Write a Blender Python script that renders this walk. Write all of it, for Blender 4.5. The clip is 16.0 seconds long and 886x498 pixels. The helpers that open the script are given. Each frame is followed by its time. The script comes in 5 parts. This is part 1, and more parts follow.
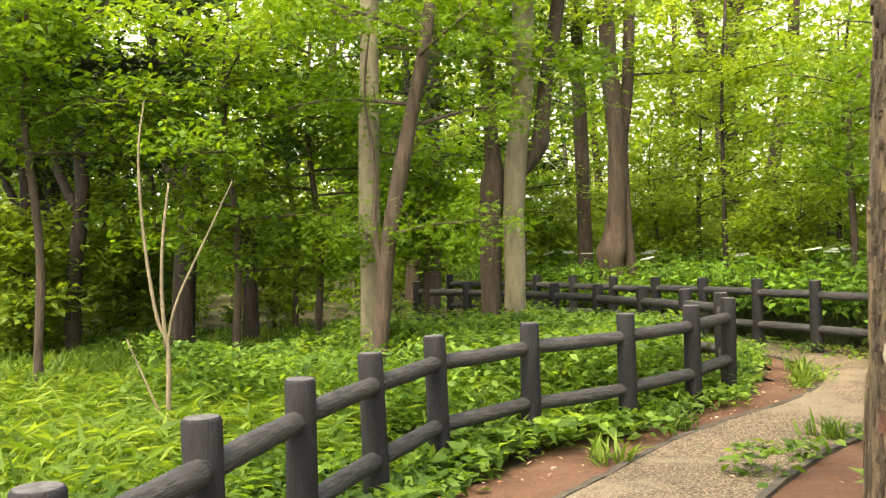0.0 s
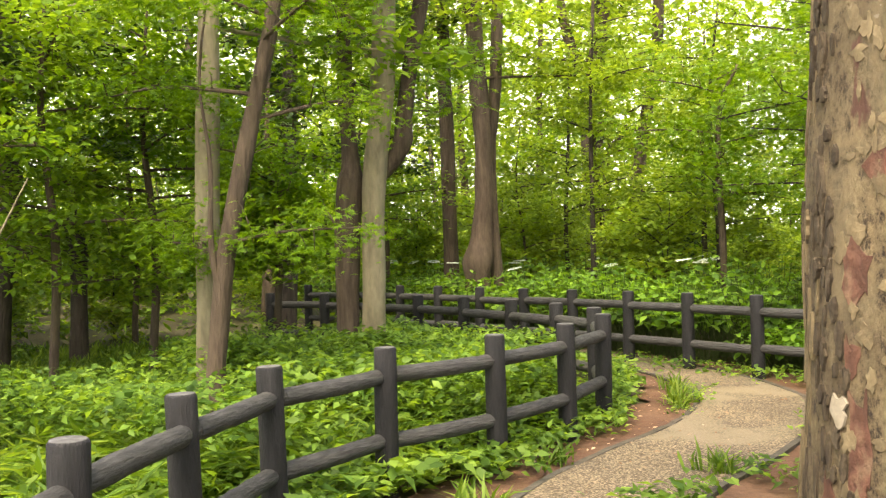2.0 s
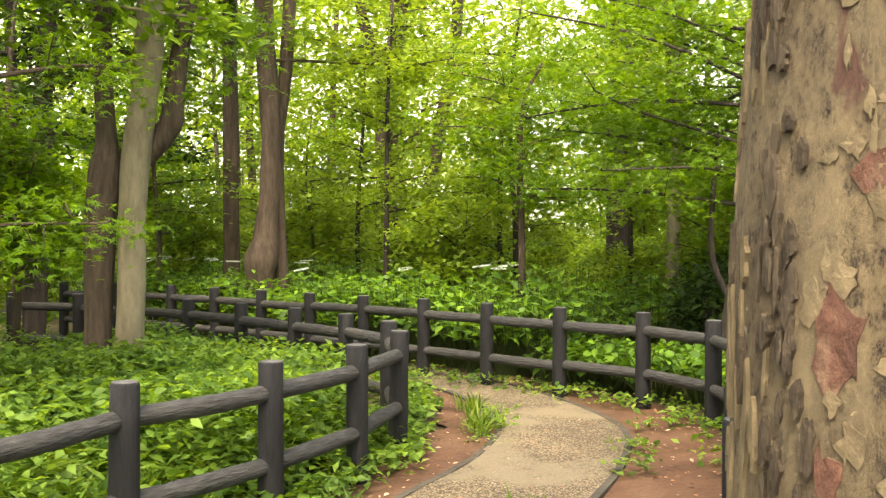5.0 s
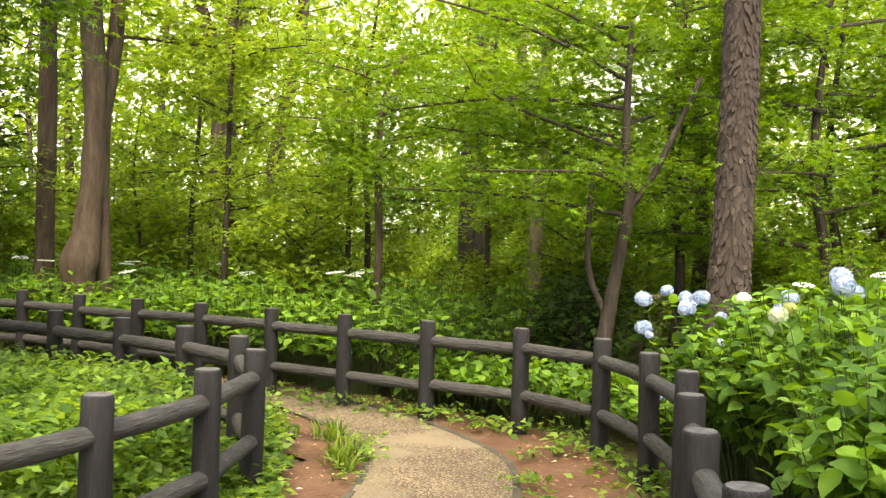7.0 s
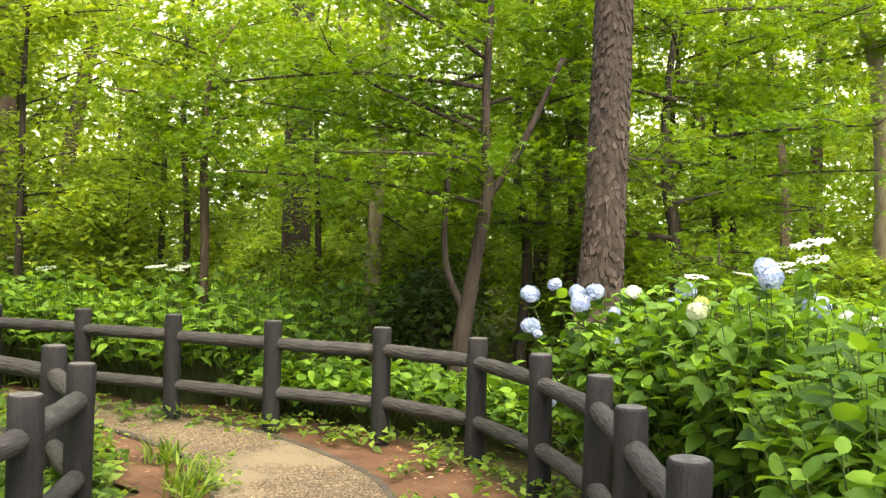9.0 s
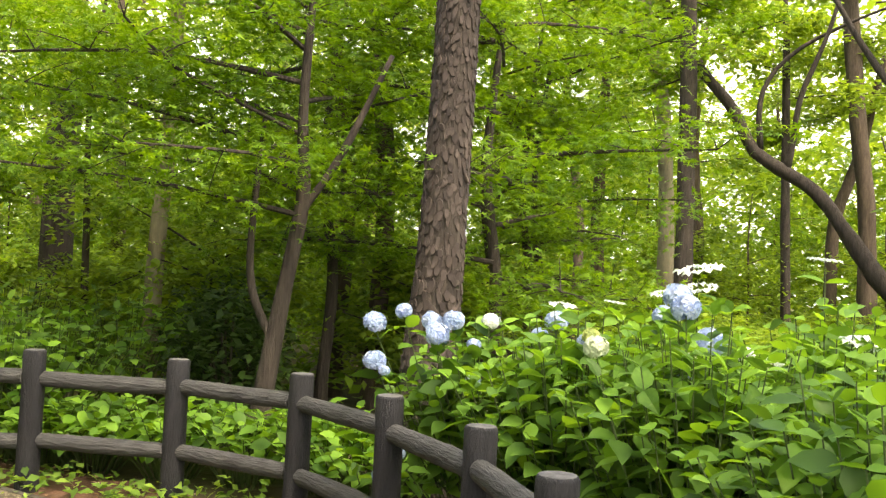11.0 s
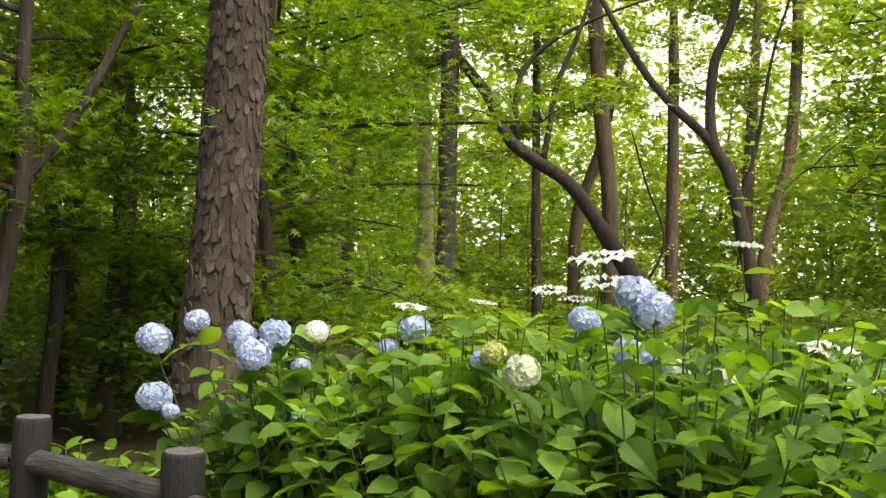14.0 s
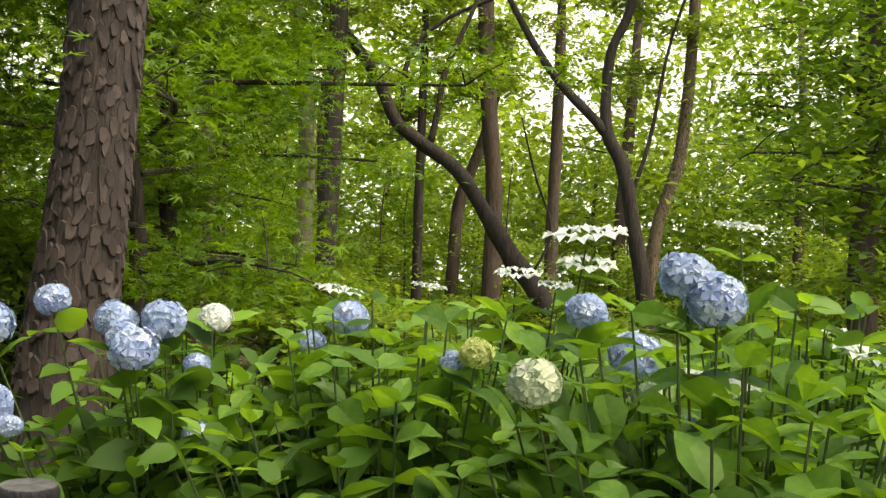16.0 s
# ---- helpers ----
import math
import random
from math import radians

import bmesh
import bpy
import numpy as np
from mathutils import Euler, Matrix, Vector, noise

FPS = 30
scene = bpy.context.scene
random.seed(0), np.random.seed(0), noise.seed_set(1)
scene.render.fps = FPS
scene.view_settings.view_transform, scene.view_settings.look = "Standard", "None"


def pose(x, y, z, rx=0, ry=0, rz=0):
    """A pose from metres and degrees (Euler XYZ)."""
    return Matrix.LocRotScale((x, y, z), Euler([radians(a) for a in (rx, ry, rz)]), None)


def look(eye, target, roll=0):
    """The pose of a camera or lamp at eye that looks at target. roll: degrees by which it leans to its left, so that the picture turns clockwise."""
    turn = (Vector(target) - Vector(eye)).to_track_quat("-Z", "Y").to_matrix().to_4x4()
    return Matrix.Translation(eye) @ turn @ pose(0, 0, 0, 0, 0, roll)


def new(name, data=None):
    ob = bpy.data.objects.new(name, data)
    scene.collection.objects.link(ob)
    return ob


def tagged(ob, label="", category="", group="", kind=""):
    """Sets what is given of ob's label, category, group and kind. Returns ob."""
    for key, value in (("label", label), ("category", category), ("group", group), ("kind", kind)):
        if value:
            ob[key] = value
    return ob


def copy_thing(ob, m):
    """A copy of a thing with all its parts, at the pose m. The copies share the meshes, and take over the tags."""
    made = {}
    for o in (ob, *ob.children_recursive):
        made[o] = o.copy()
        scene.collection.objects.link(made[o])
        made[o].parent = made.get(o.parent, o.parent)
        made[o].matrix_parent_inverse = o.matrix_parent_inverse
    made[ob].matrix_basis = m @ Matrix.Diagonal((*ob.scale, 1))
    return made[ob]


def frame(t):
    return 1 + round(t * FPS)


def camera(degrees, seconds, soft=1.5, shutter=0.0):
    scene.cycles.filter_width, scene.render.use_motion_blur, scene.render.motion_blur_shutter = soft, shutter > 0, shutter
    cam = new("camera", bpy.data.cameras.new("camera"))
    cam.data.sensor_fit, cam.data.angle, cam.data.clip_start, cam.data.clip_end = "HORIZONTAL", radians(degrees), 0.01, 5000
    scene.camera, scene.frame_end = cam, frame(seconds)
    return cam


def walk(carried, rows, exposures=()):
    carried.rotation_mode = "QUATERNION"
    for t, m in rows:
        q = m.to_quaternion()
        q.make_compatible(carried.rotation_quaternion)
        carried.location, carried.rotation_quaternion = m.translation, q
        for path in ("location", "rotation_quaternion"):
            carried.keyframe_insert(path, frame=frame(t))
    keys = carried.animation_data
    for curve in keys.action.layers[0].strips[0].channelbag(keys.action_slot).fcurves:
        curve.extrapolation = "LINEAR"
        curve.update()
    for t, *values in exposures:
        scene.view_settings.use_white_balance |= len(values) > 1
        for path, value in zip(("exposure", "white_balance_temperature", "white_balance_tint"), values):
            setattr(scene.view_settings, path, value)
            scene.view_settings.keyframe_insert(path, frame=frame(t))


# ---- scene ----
cam = camera(49.6, 16.0, 1.35)
PATH = [
    (0, (0.303, -2.655, 1.401), (0.442, -0.66, 1.391), -1.9),
    (0.5, (0.365, -2.354, 1.407), (0.558, -0.363, 1.372), -1.7),
    (1, (0.391, -2.127, 1.415), (0.656, -0.145, 1.389), -1.7),
    (1.5, (0.456, -1.917, 1.432), (0.791, 0.055, 1.413), -1.4),
    (2, (0.511, -1.766, 1.425), (0.924, 0.191, 1.421), -1.6),
    (2.5, (0.568, -1.561, 1.412), (1.073, 0.375, 1.413), -1.6),
    (3, (0.629, -1.39, 1.42), (1.222, 0.519, 1.368), -1.4),
    (3.5, (0.665, -1.205, 1.423), (1.338, 0.678, 1.362), -1.4),
    (3.7, (0.676, -1.138, 1.42), (1.371, 0.737, 1.381), -1.3),
    (5.8, (0.907, -0.353, 1.529), (1.859, 1.406, 1.514), 1.1),
    (6, (0.912, -0.23, 1.514), (1.903, 1.507, 1.504), 1.3),
    (6.5, (0.97, 0.045, 1.499), (2.038, 1.736, 1.495), 1.5),
    (7, (1.032, 0.27, 1.483), (2.169, 1.915, 1.48), 1.7),
    (7.5, (1.034, 0.469, 1.473), (2.249, 2.057, 1.468), 1.4),
    (8, (1.067, 0.68, 1.467), (2.356, 2.209, 1.458), 1.4),
    (8.5, (1.179, 0.944, 1.456), (2.544, 2.407, 1.448), 1.4),
    (9, (1.226, 1.172, 1.459), (2.676, 2.55, 1.451), 1.6),
    (9.2, (1.234, 1.228, 1.461), (2.713, 2.574, 1.457), 2.2),
    (11.3, (1.885, 2.235, 1.408), (3.654, 3.166, 1.454), 2.9),
    (11.5, (1.945, 2.306, 1.435), (3.735, 3.197, 1.466), 2.8),
    (12, (2.104, 2.453, 1.406), (3.935, 3.258, 1.449), 2.9),
    (12.5, (2.288, 2.626, 1.401), (4.157, 3.337, 1.441), 2.9),
    (13, (2.489, 2.782, 1.389), (4.388, 3.41, 1.43), 2.8),
    (13.5, (2.679, 2.94, 1.389), (4.603, 3.484, 1.442), 2.7),
    (14, (2.878, 3.084, 1.388), (4.821, 3.552, 1.469), 2.4),
    (14.5, (3.055, 3.198, 1.393), (5.013, 3.591, 1.482), 2.5),
    (15, (3.241, 3.295, 1.39), (5.214, 3.615, 1.463), 1.9),
    (15.5, (3.418, 3.37, 1.386), (5.401, 3.623, 1.44), 2.1),
    (16, (3.611, 3.483, 1.345), (5.6, 3.677, 1.419), 4.1),
]
walk(cam, [(t, look(eye, target, roll)) for t, eye, target, roll in PATH],
     [(0, 2.38, 7700, 10), (3.5, 2.38, 7800, 10), (7, 2.4, 7800, 9), (9, 2.4, 7600, 9), (12.5, 2.13, 7600, 9), (14, 1.76, 7500, 9), (16, 1.5, 7400, 9)])

# ---------------------------------------------------------------- light
SUN_EL, SUN_AZ = radians(60), radians(212)
world = bpy.data.worlds.new("overcast_sky")
scene.world = world
world.use_nodes = True
wn = world.node_tree.nodes
sky = wn.new("ShaderNodeTexSky")
sky.sky_type = "NISHITA"
sky.sun_disc = False
sky.sun_elevation, sky.sun_rotation = SUN_EL, SUN_AZ
sky.air_density, sky.dust_density, sky.ozone_density = 1.0, 5.0, 1.0
wn["Background"].inputs["Strength"].default_value = 0.15
world.node_tree.links.new(sky.outputs[0], wn["Background"].inputs["Color"])
sun_data = bpy.data.lights.new("sun", "SUN")
sun_data.energy, sun_data.angle, sun_data.color = 0.9, radians(30), (1.0, 0.97, 0.91)
sun = new("sun", sun_data)
sun.matrix_world = look((math.sin(SUN_AZ) * 40, math.cos(SUN_AZ) * 40, 40 * math.tan(SUN_EL)), (0, 0, 0))


# ---------------------------------------------------------------- materials
def nodes_of(name):
    m = bpy.data.materials.new(name)
    m.use_nodes = True
    nt = m.node_tree
    return m, nt, nt.nodes["Principled BSDF"]


def ramp(nt, fac, stops):
    r = nt.nodes.new("ShaderNodeValToRGB")
    el = r.color_ramp.elements
    while len(el) < len(stops):
        el.new(0.5)
    for e, (p, c) in zip(el, stops):
        e.position, e.color = p, (*c, 1)
    nt.links.new(fac, r.inputs["Fac"])
    return r.outputs["Color"]


def tex(nt, scale, detail=4.0, stretch=(1, 1, 1), kind="noise", rough=0.6):
    co = nt.nodes.new("ShaderNodeTexCoord")
    mp = nt.nodes.new("ShaderNodeMapping")
    mp.inputs["Scale"].default_value = stretch
    nt.links.new(co.outputs["Object"], mp.inputs["Vector"])
    if kind == "noise":
        n = nt.nodes.new("ShaderNodeTexNoise")
        n.inputs["Detail"].default_value, n.inputs["Roughness"].default_value = detail, rough
    else:
        n = nt.nodes.new("ShaderNodeTexVoronoi")
    n.inputs["Scale"].default_value = scale
    nt.links.new(mp.outputs["Vector"], n.inputs["Vector"])
    return n


def mix(nt, fac, a, b, mode="MIX"):
    m = nt.nodes.new("ShaderNodeMix")
    m.data_type, m.blend_type = "RGBA", mode
    for sock, v in ((m.inputs["Factor"], fac), (m.inputs["A"], a), (m.inputs["B"], b)):
        if isinstance(v, (int, float)):
            sock.default_value = v
        elif isinstance(v, tuple):
            sock.default_value = (*v, 1)
        else:
            nt.links.new(v, sock)
    return m.outputs["Result"]


def bump(nt, bsdf, height, strength, dist):
    b = nt.nodes.new("ShaderNodeBump")
    b.inputs["Strength"].default_value, b.inputs["Distance"].default_value = strength, dist
    nt.links.new(height, b.inputs["Height"])
    nt.links.new(b.outputs["Normal"], bsdf.inputs["Normal"])


def surface(name, stops, scale, stretch=(1, 1, 1), rough=0.9, bump_scale=30.0, bump_strength=0.5, bump_dist=0.01, fine=None, bump_kind="noise"):
    """Two-scale noise colour with a fine relief."""
    m, nt, p = nodes_of(name)
    n = tex(nt, scale, 5, stretch)
    col = ramp(nt, n.outputs["Fac"], stops)
    f = tex(nt, bump_scale, 5, stretch, bump_kind)
    fo = f.outputs["Fac"] if bump_kind == "noise" else f.outputs["Distance"]
    g = ramp(nt, fo, [(0.25, (0.45, 0.45, 0.45)), (0.75, (1, 1, 1))])
    col = mix(nt, 0.8 if fine is None else fine, col, g, "MULTIPLY")
    nt.links.new(col, p.inputs["Base Color"])
    p.inputs["Roughness"].default_value = rough
    p.inputs["Specular IOR Level"].default_value = 0.25
    bump(nt, p, fo, bump_strength, bump_dist)
    return m


def leaf_mat(name, stops, glow, rough=0.45, translucent=0.5, patch=0.5):
    """Leaves: each island takes its own shade, larger drifts of tone, light passes through."""
    m, nt, p = nodes_of(name)
    geo = nt.nodes.new("ShaderNodeNewGeometry")
    info = nt.nodes.new("ShaderNodeObjectInfo")
    add, frac = nt.nodes.new("ShaderNodeMath"), nt.nodes.new("ShaderNodeMath")
    add.operation, frac.operation = "ADD", "FRACT"
    nt.links.new(geo.outputs["Random Per Island"], add.inputs[0])
    nt.links.new(info.outputs["Random"], add.inputs[1])
    nt.links.new(add.outputs[0], frac.inputs[0])
    col = ramp(nt, frac.outputs[0], stops)
    drift = tex(nt, patch, 2)
    tone = ramp(nt, drift.outputs["Fac"], [(0.3, (0.6, 0.68, 0.62)), (0.7, (1.2, 1.15, 1.0))])
    col = mix(nt, 1.0, col, tone, "MULTIPLY")
    nt.links.new(col, p.inputs["Base Color"])
    p.inputs["Roughness"].default_value = rough
    p.inputs["Specular IOR Level"].default_value = 0.16
    t = nt.nodes.new("ShaderNodeBsdfTranslucent")
    tc = mix(nt, 1.0, col, glow, "MULTIPLY")
    nt.links.new(tc, t.inputs["Color"])
    s = nt.nodes.new("ShaderNodeMixShader")
    s.inputs["Fac"].default_value = translucent
    nt.links.new(p.outputs[0], s.inputs[1])
    nt.links.new(t.outputs[0], s.inputs[2])
    nt.links.new(s.outputs[0], nt.nodes["Material Output"].inputs["Surface"])
    return m


GLOW = (1.95, 1.75, 0.62)
M_LEAF = leaf_mat("leaf_broad", [(0.0, (0.075, 0.14, 0.018)), (0.5, (0.12, 0.215, 0.025)), (1.0, (0.19, 0.30, 0.04))], GLOW)
M_MAPLE = leaf_mat("leaf_maple", [(0.0, (0.07, 0.14, 0.012)), (0.6, (0.105, 0.20, 0.015)), (1.0, (0.16, 0.27, 0.025))], GLOW)
# lit copy of the broad leaf: brightness of far and understorey foliage put into its colour
M_LEAF_LIT = leaf_mat("leaf_lit", [(0.0, (0.10, 0.165, 0.025)), (0.5, (0.17, 0.26, 0.04)), (1.0, (0.25, 0.35, 0.06))], GLOW, patch=0.15)
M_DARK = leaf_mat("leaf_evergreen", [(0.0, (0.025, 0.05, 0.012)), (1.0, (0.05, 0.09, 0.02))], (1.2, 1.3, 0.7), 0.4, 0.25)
M_WEED = leaf_mat("leaf_weed", [(0.0, (0.045, 0.095, 0.02)), (0.5, (0.105, 0.19, 0.036)), (1.0, (0.2, 0.32, 0.066))], GLOW, patch=0.9)
M_GRASS = leaf_mat("leaf_grass", [(0.0, (0.06, 0.115, 0.02)), (0.6, (0.11, 0.19, 0.03)), (1.0, (0.18, 0.26, 0.06))], GLOW, patch=0.9)
M_HYD = leaf_mat("leaf_hydrangea", [(0.0, (0.05, 0.105, 0.022)), (0.5, (0.105, 0.21, 0.032)), (1.0, (0.19, 0.34, 0.048))], (1.7, 1.6, 0.5), 0.42, 0.42, 2.5)
M_BLUE = leaf_mat("petal_blue", [(0.0, (0.28, 0.36, 0.66)), (0.5, (0.40, 0.49, 0.75)), (1.0, (0.58, 0.65, 0.83))], (1, 1, 1), 0.6, 0.3)
M_PALE = leaf_mat("petal_white", [(0.0, (0.62, 0.68, 0.70)), (1.0, (0.80, 0.82, 0.84))], (1, 1, 1), 0.6, 0.3)
M_CREAM = leaf_mat("petal_cream", [(0.0, (0.46, 0.53, 0.40)), (1.0, (0.62, 0.66, 0.54))], (1, 1, 0.9), 0.6, 0.3)
M_BUD = leaf_mat("bud_yellow", [(0.0, (0.40, 0.46, 0.14)), (1.0, (0.54, 0.58, 0.26))], (1, 1, 0.7), 0.6, 0.3)
M_STEM = surface("green_stem", [(0.3, (0.045, 0.08, 0.022)), (0.7, (0.09, 0.12, 0.04))], 20)
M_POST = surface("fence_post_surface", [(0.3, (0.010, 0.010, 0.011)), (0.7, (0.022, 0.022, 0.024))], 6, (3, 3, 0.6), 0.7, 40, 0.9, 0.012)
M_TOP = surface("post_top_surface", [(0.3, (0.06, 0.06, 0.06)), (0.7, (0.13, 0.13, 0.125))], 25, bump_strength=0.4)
M_RAIL = surface("rail_surface", [(0.3, (0.034, 0.034, 0.034)), (0.7, (0.088, 0.088, 0.083))], 14, (0.5, 3, 3), 0.7, 24, 1.0, 0.02, 1.0)
M_BARK = surface("bark_brown", [(0.3, (0.055, 0.040, 0.028)), (0.7, (0.12, 0.09, 0.064))], 5, (3, 3, 0.5), bump_scale=14, bump_strength=0.9, bump_dist=0.03)
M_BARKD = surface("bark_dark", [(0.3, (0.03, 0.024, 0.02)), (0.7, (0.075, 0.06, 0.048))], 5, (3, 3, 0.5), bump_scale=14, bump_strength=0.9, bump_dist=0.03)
M_BARKP = surface("bark_pale", [(0.3, (0.12, 0.105, 0.068)), (0.55, (0.23, 0.2, 0.13)), (0.75, (0.165, 0.16, 0.09))], 3, (2, 2, 0.6), bump_scale=18, bump_strength=0.5, bump_dist=0.02, fine=0.5)
M_TWIG = surface("twig_pale", [(0.3, (0.15, 0.125, 0.075)), (0.7, (0.24, 0.20, 0.13))], 8, bump_strength=0.3)
M_SOIL = surface("forest_soil", [(0.3, (0.035, 0.028, 0.015)), (0.55, (0.07, 0.06, 0.025)), (0.75, (0.06, 0.09, 0.02))], 0.8, bump_scale=12, bump_strength=0.8, bump_dist=0.03)
M_DIRT = surface("red_earth", [(0.25, (0.06, 0.030, 0.018)), (0.5, (0.115, 0.060, 0.034)), (0.75, (0.17, 0.10, 0.06))], 1.7, bump_scale=28, bump_strength=0.8, bump_dist=0.015)
M_EDGE = surface("edging_surface", [(0.3, (0.05, 0.045, 0.035)), (0.7, (0.10, 0.09, 0.07))], 8, bump_strength=0.7)
M_LITTER = leaf_mat("leaf_litter", [(0.0, (0.18, 0.09, 0.05)), (0.6, (0.32, 0.19, 0.12)), (1.0, (0.55, 0.42, 0.34))], (1, 0.8, 0.6), 0.8, 0.1)

# gravel bound in concrete: pebbles of many tones, worn patches
M_PATH, nt, p = nodes_of("washed_gravel")
cells = tex(nt, 75, kind="voronoi")
tone = ramp(nt, cells.outputs["Color"], [(0.1, (0.10, 0.078, 0.05)), (0.5, (0.20, 0.162, 0.105)), (0.9, (0.36, 0.30, 0.21))])
gap = ramp(nt, cells.outputs["Distance"], [(0.25, (1, 1, 1)), (0.75, (0.3, 0.28, 0.25))])
worn = ramp(nt, tex(nt, 1.3, 5).outputs["Fac"], [(0.35, (0.75, 0.72, 0.66)), (0.65, (1.15, 1.1, 1.0))])
smooth = ramp(nt, tex(nt, 0.9, 4).outputs["Fac"], [(0.52, (0, 0, 0)), (0.62, (0.8, 0.8, 0.8))])
col = mix(nt, 1.0, mix(nt, 1.0, tone, gap, "MULTIPLY"), worn, "MULTIPLY")
col = mix(nt, smooth, col, (0.20, 0.165, 0.105))
nt.links.new(col, p.inputs["Base Color"])
p.inputs["Roughness"].default_value = 0.9
bump(nt, p, gap, 0.9, 0.012)

# peeling bark: tan skin, grey-brown vertical cracks, raw red wood and pale scars
M_PEEL, nt, p = nodes_of("bark_peeling")
base = ramp(nt, tex(nt, 4, 5, (1, 1, 0.5)).outputs["Fac"], [(0.3, (0.15, 0.11, 0.06)), (0.5, (0.23, 0.182, 0.10)), (0.7, (0.30, 0.24, 0.135))])
crack = tex(nt, 13, 9, (2.4, 2.4, 1.3), rough=0.8)
crackc = ramp(nt, crack.outputs["Fac"], [(0.40, (0.10, 0.07, 0.045)), (0.48, (0.72, 0.66, 0.6)), (0.62, (1.15, 1.12, 1.05))])
where = ramp(nt, tex(nt, 2.6, 4, (1.6, 1.6, 0.4)).outputs["Fac"], [(0.46, (1, 1, 1)), (0.6, (0.4, 0.4, 0.4))])
col = mix(nt, where, base, mix(nt, 1.0, base, crackc, "MULTIPLY"))
raw = ramp(nt, tex(nt, 2.3, 5, (1.9, 1.9, 0.7)).outputs["Fac"], [(0.64, (0, 0, 0)), (0.67, (1, 1, 1))])
rawc = ramp(nt, tex(nt, 22, 4, (3, 3, 0.4)).outputs["Fac"], [(0.3, (0.09, 0.036, 0.024)), (0.7, (0.17, 0.08, 0.052))])
col = mix(nt, raw, col, rawc)
scar = ramp(nt, tex(nt, 11, 5).outputs["Fac"], [(0.68, (0, 0, 0)), (0.70, (1, 1, 1))])
col = mix(nt, scar, col, (0.34, 0.29, 0.21))
nt.links.new(col, p.inputs["Base Color"])
p.inputs["Roughness"].default_value = 0.85
flake = ramp(nt, tex(nt, 5, 4, (1.5, 1.5, 0.7)).outputs["Fac"], [(0.5, (0, 0, 0)), (0.52, (1, 1, 1))])
bump(nt, p, mix(nt, 0.3, crackc, flake), 1.0, 0.05)

# bare patches and flakes of the peeling trunk
M_RAW = surface("raw_red_wood", [(0.3, (0.055, 0.026, 0.018)), (0.5, (0.115, 0.054, 0.036)), (0.72, (0.2, 0.15, 0.095))], 13, (1, 1, 0.5), 0.85, 45, 1.0, 0.015, 0.9)
M_SCAR = surface("pale_scar_wood", [(0.3, (0.2, 0.17, 0.12)), (0.7, (0.36, 0.32, 0.25))], 20, bump_strength=0.5)
M_FISSURE = surface("dark_fissured_bark", [(0.3, (0.035, 0.026, 0.018)), (0.7, (0.11, 0.085, 0.055))], 14, (2, 2, 0.6), 0.95, 40, 1.0, 0.02)
M_FLAKE = surface("tan_bark_flake", [(0.3, (0.1, 0.076, 0.043)), (0.55, (0.17, 0.132, 0.075)), (0.75, (0.235, 0.187, 0.11))], 12, (1, 1, 0.6), 0.85, 35, 0.8, 0.015)

# pine bark plates
M_PLATE, nt, p = nodes_of("pine_plate")
oi = nt.nodes.new("ShaderNodeObjectInfo")
pc = ramp(nt, oi.outputs["Random"], [(0.0, (0.02, 0.013, 0.010)), (0.5, (0.035, 0.024, 0.018)), (1.0, (0.062, 0.046, 0.037))])
pn = tex(nt, 30, 5, (1, 1, 0.4))
pc = mix(nt, 0.7, pc, ramp(nt, pn.outputs["Fac"], [(0.3, (0.5, 0.5, 0.5)), (0.7, (1.1, 1.1, 1.1))]), "MULTIPLY")
nt.links.new(pc, p.inputs["Base Color"])
p.inputs["Roughness"].default_value = 0.9
bump(nt, p, pn.outputs["Fac"], 0.8, 0.01)


# ---------------------------------------------------------------- builders
rng = np.random.default_rng(7)


def mesh_from(name, verts, faces, mats, parent=None, label="", smooth=False):
    me = bpy.data.meshes.new(name)
    me.from_pydata([tuple(v) for v in verts], [], faces)
    for m in (mats if isinstance(mats, (list, tuple)) else [mats]):
        me.materials.append(m)
    if smooth:
        me.polygons.foreach_set("use_smooth", np.ones(len(me.polygons), dtype=bool))
    me.update()
    ob = new(name, me)
    if parent is not None:
        ob.parent = parent
    if label:
        tagged(ob, label)
    return ob


def part(name, bm, material, parent, label=""):
    me = bpy.data.meshes.new(name)
    bm.to_mesh(me)
    bm.free()
    me.materials.append(material)
    ob = new(name, me)
    ob.parent = parent
    if label:
        tagged(ob, label)
    return ob


def thing(name, at, label, category, group="", kind=""):
    ob = new(name)
    ob.location = at
    ob.empty_display_size = 0.2
    return tagged(ob, label, category, group, kind)


def spline(pts, n):
    """Catmull-Rom through rows of numbers."""
    p = np.array(pts, float)
    p = np.vstack([2 * p[0] - p[1], p, 2 * p[-1] - p[-2]])
    out = []
    for t in np.linspace(0, len(p) - 3 - 1e-6, n):
        i, u = int(t), t - int(t)
        a, b, c, d = p[i : i + 4]
        out.append(0.5 * (2 * b + (c - a) * u + (2 * a - 5 * b + 4 * c - d) * u * u + (3 * b - a - 3 * c + d) * u**3))
    return np.array(out)


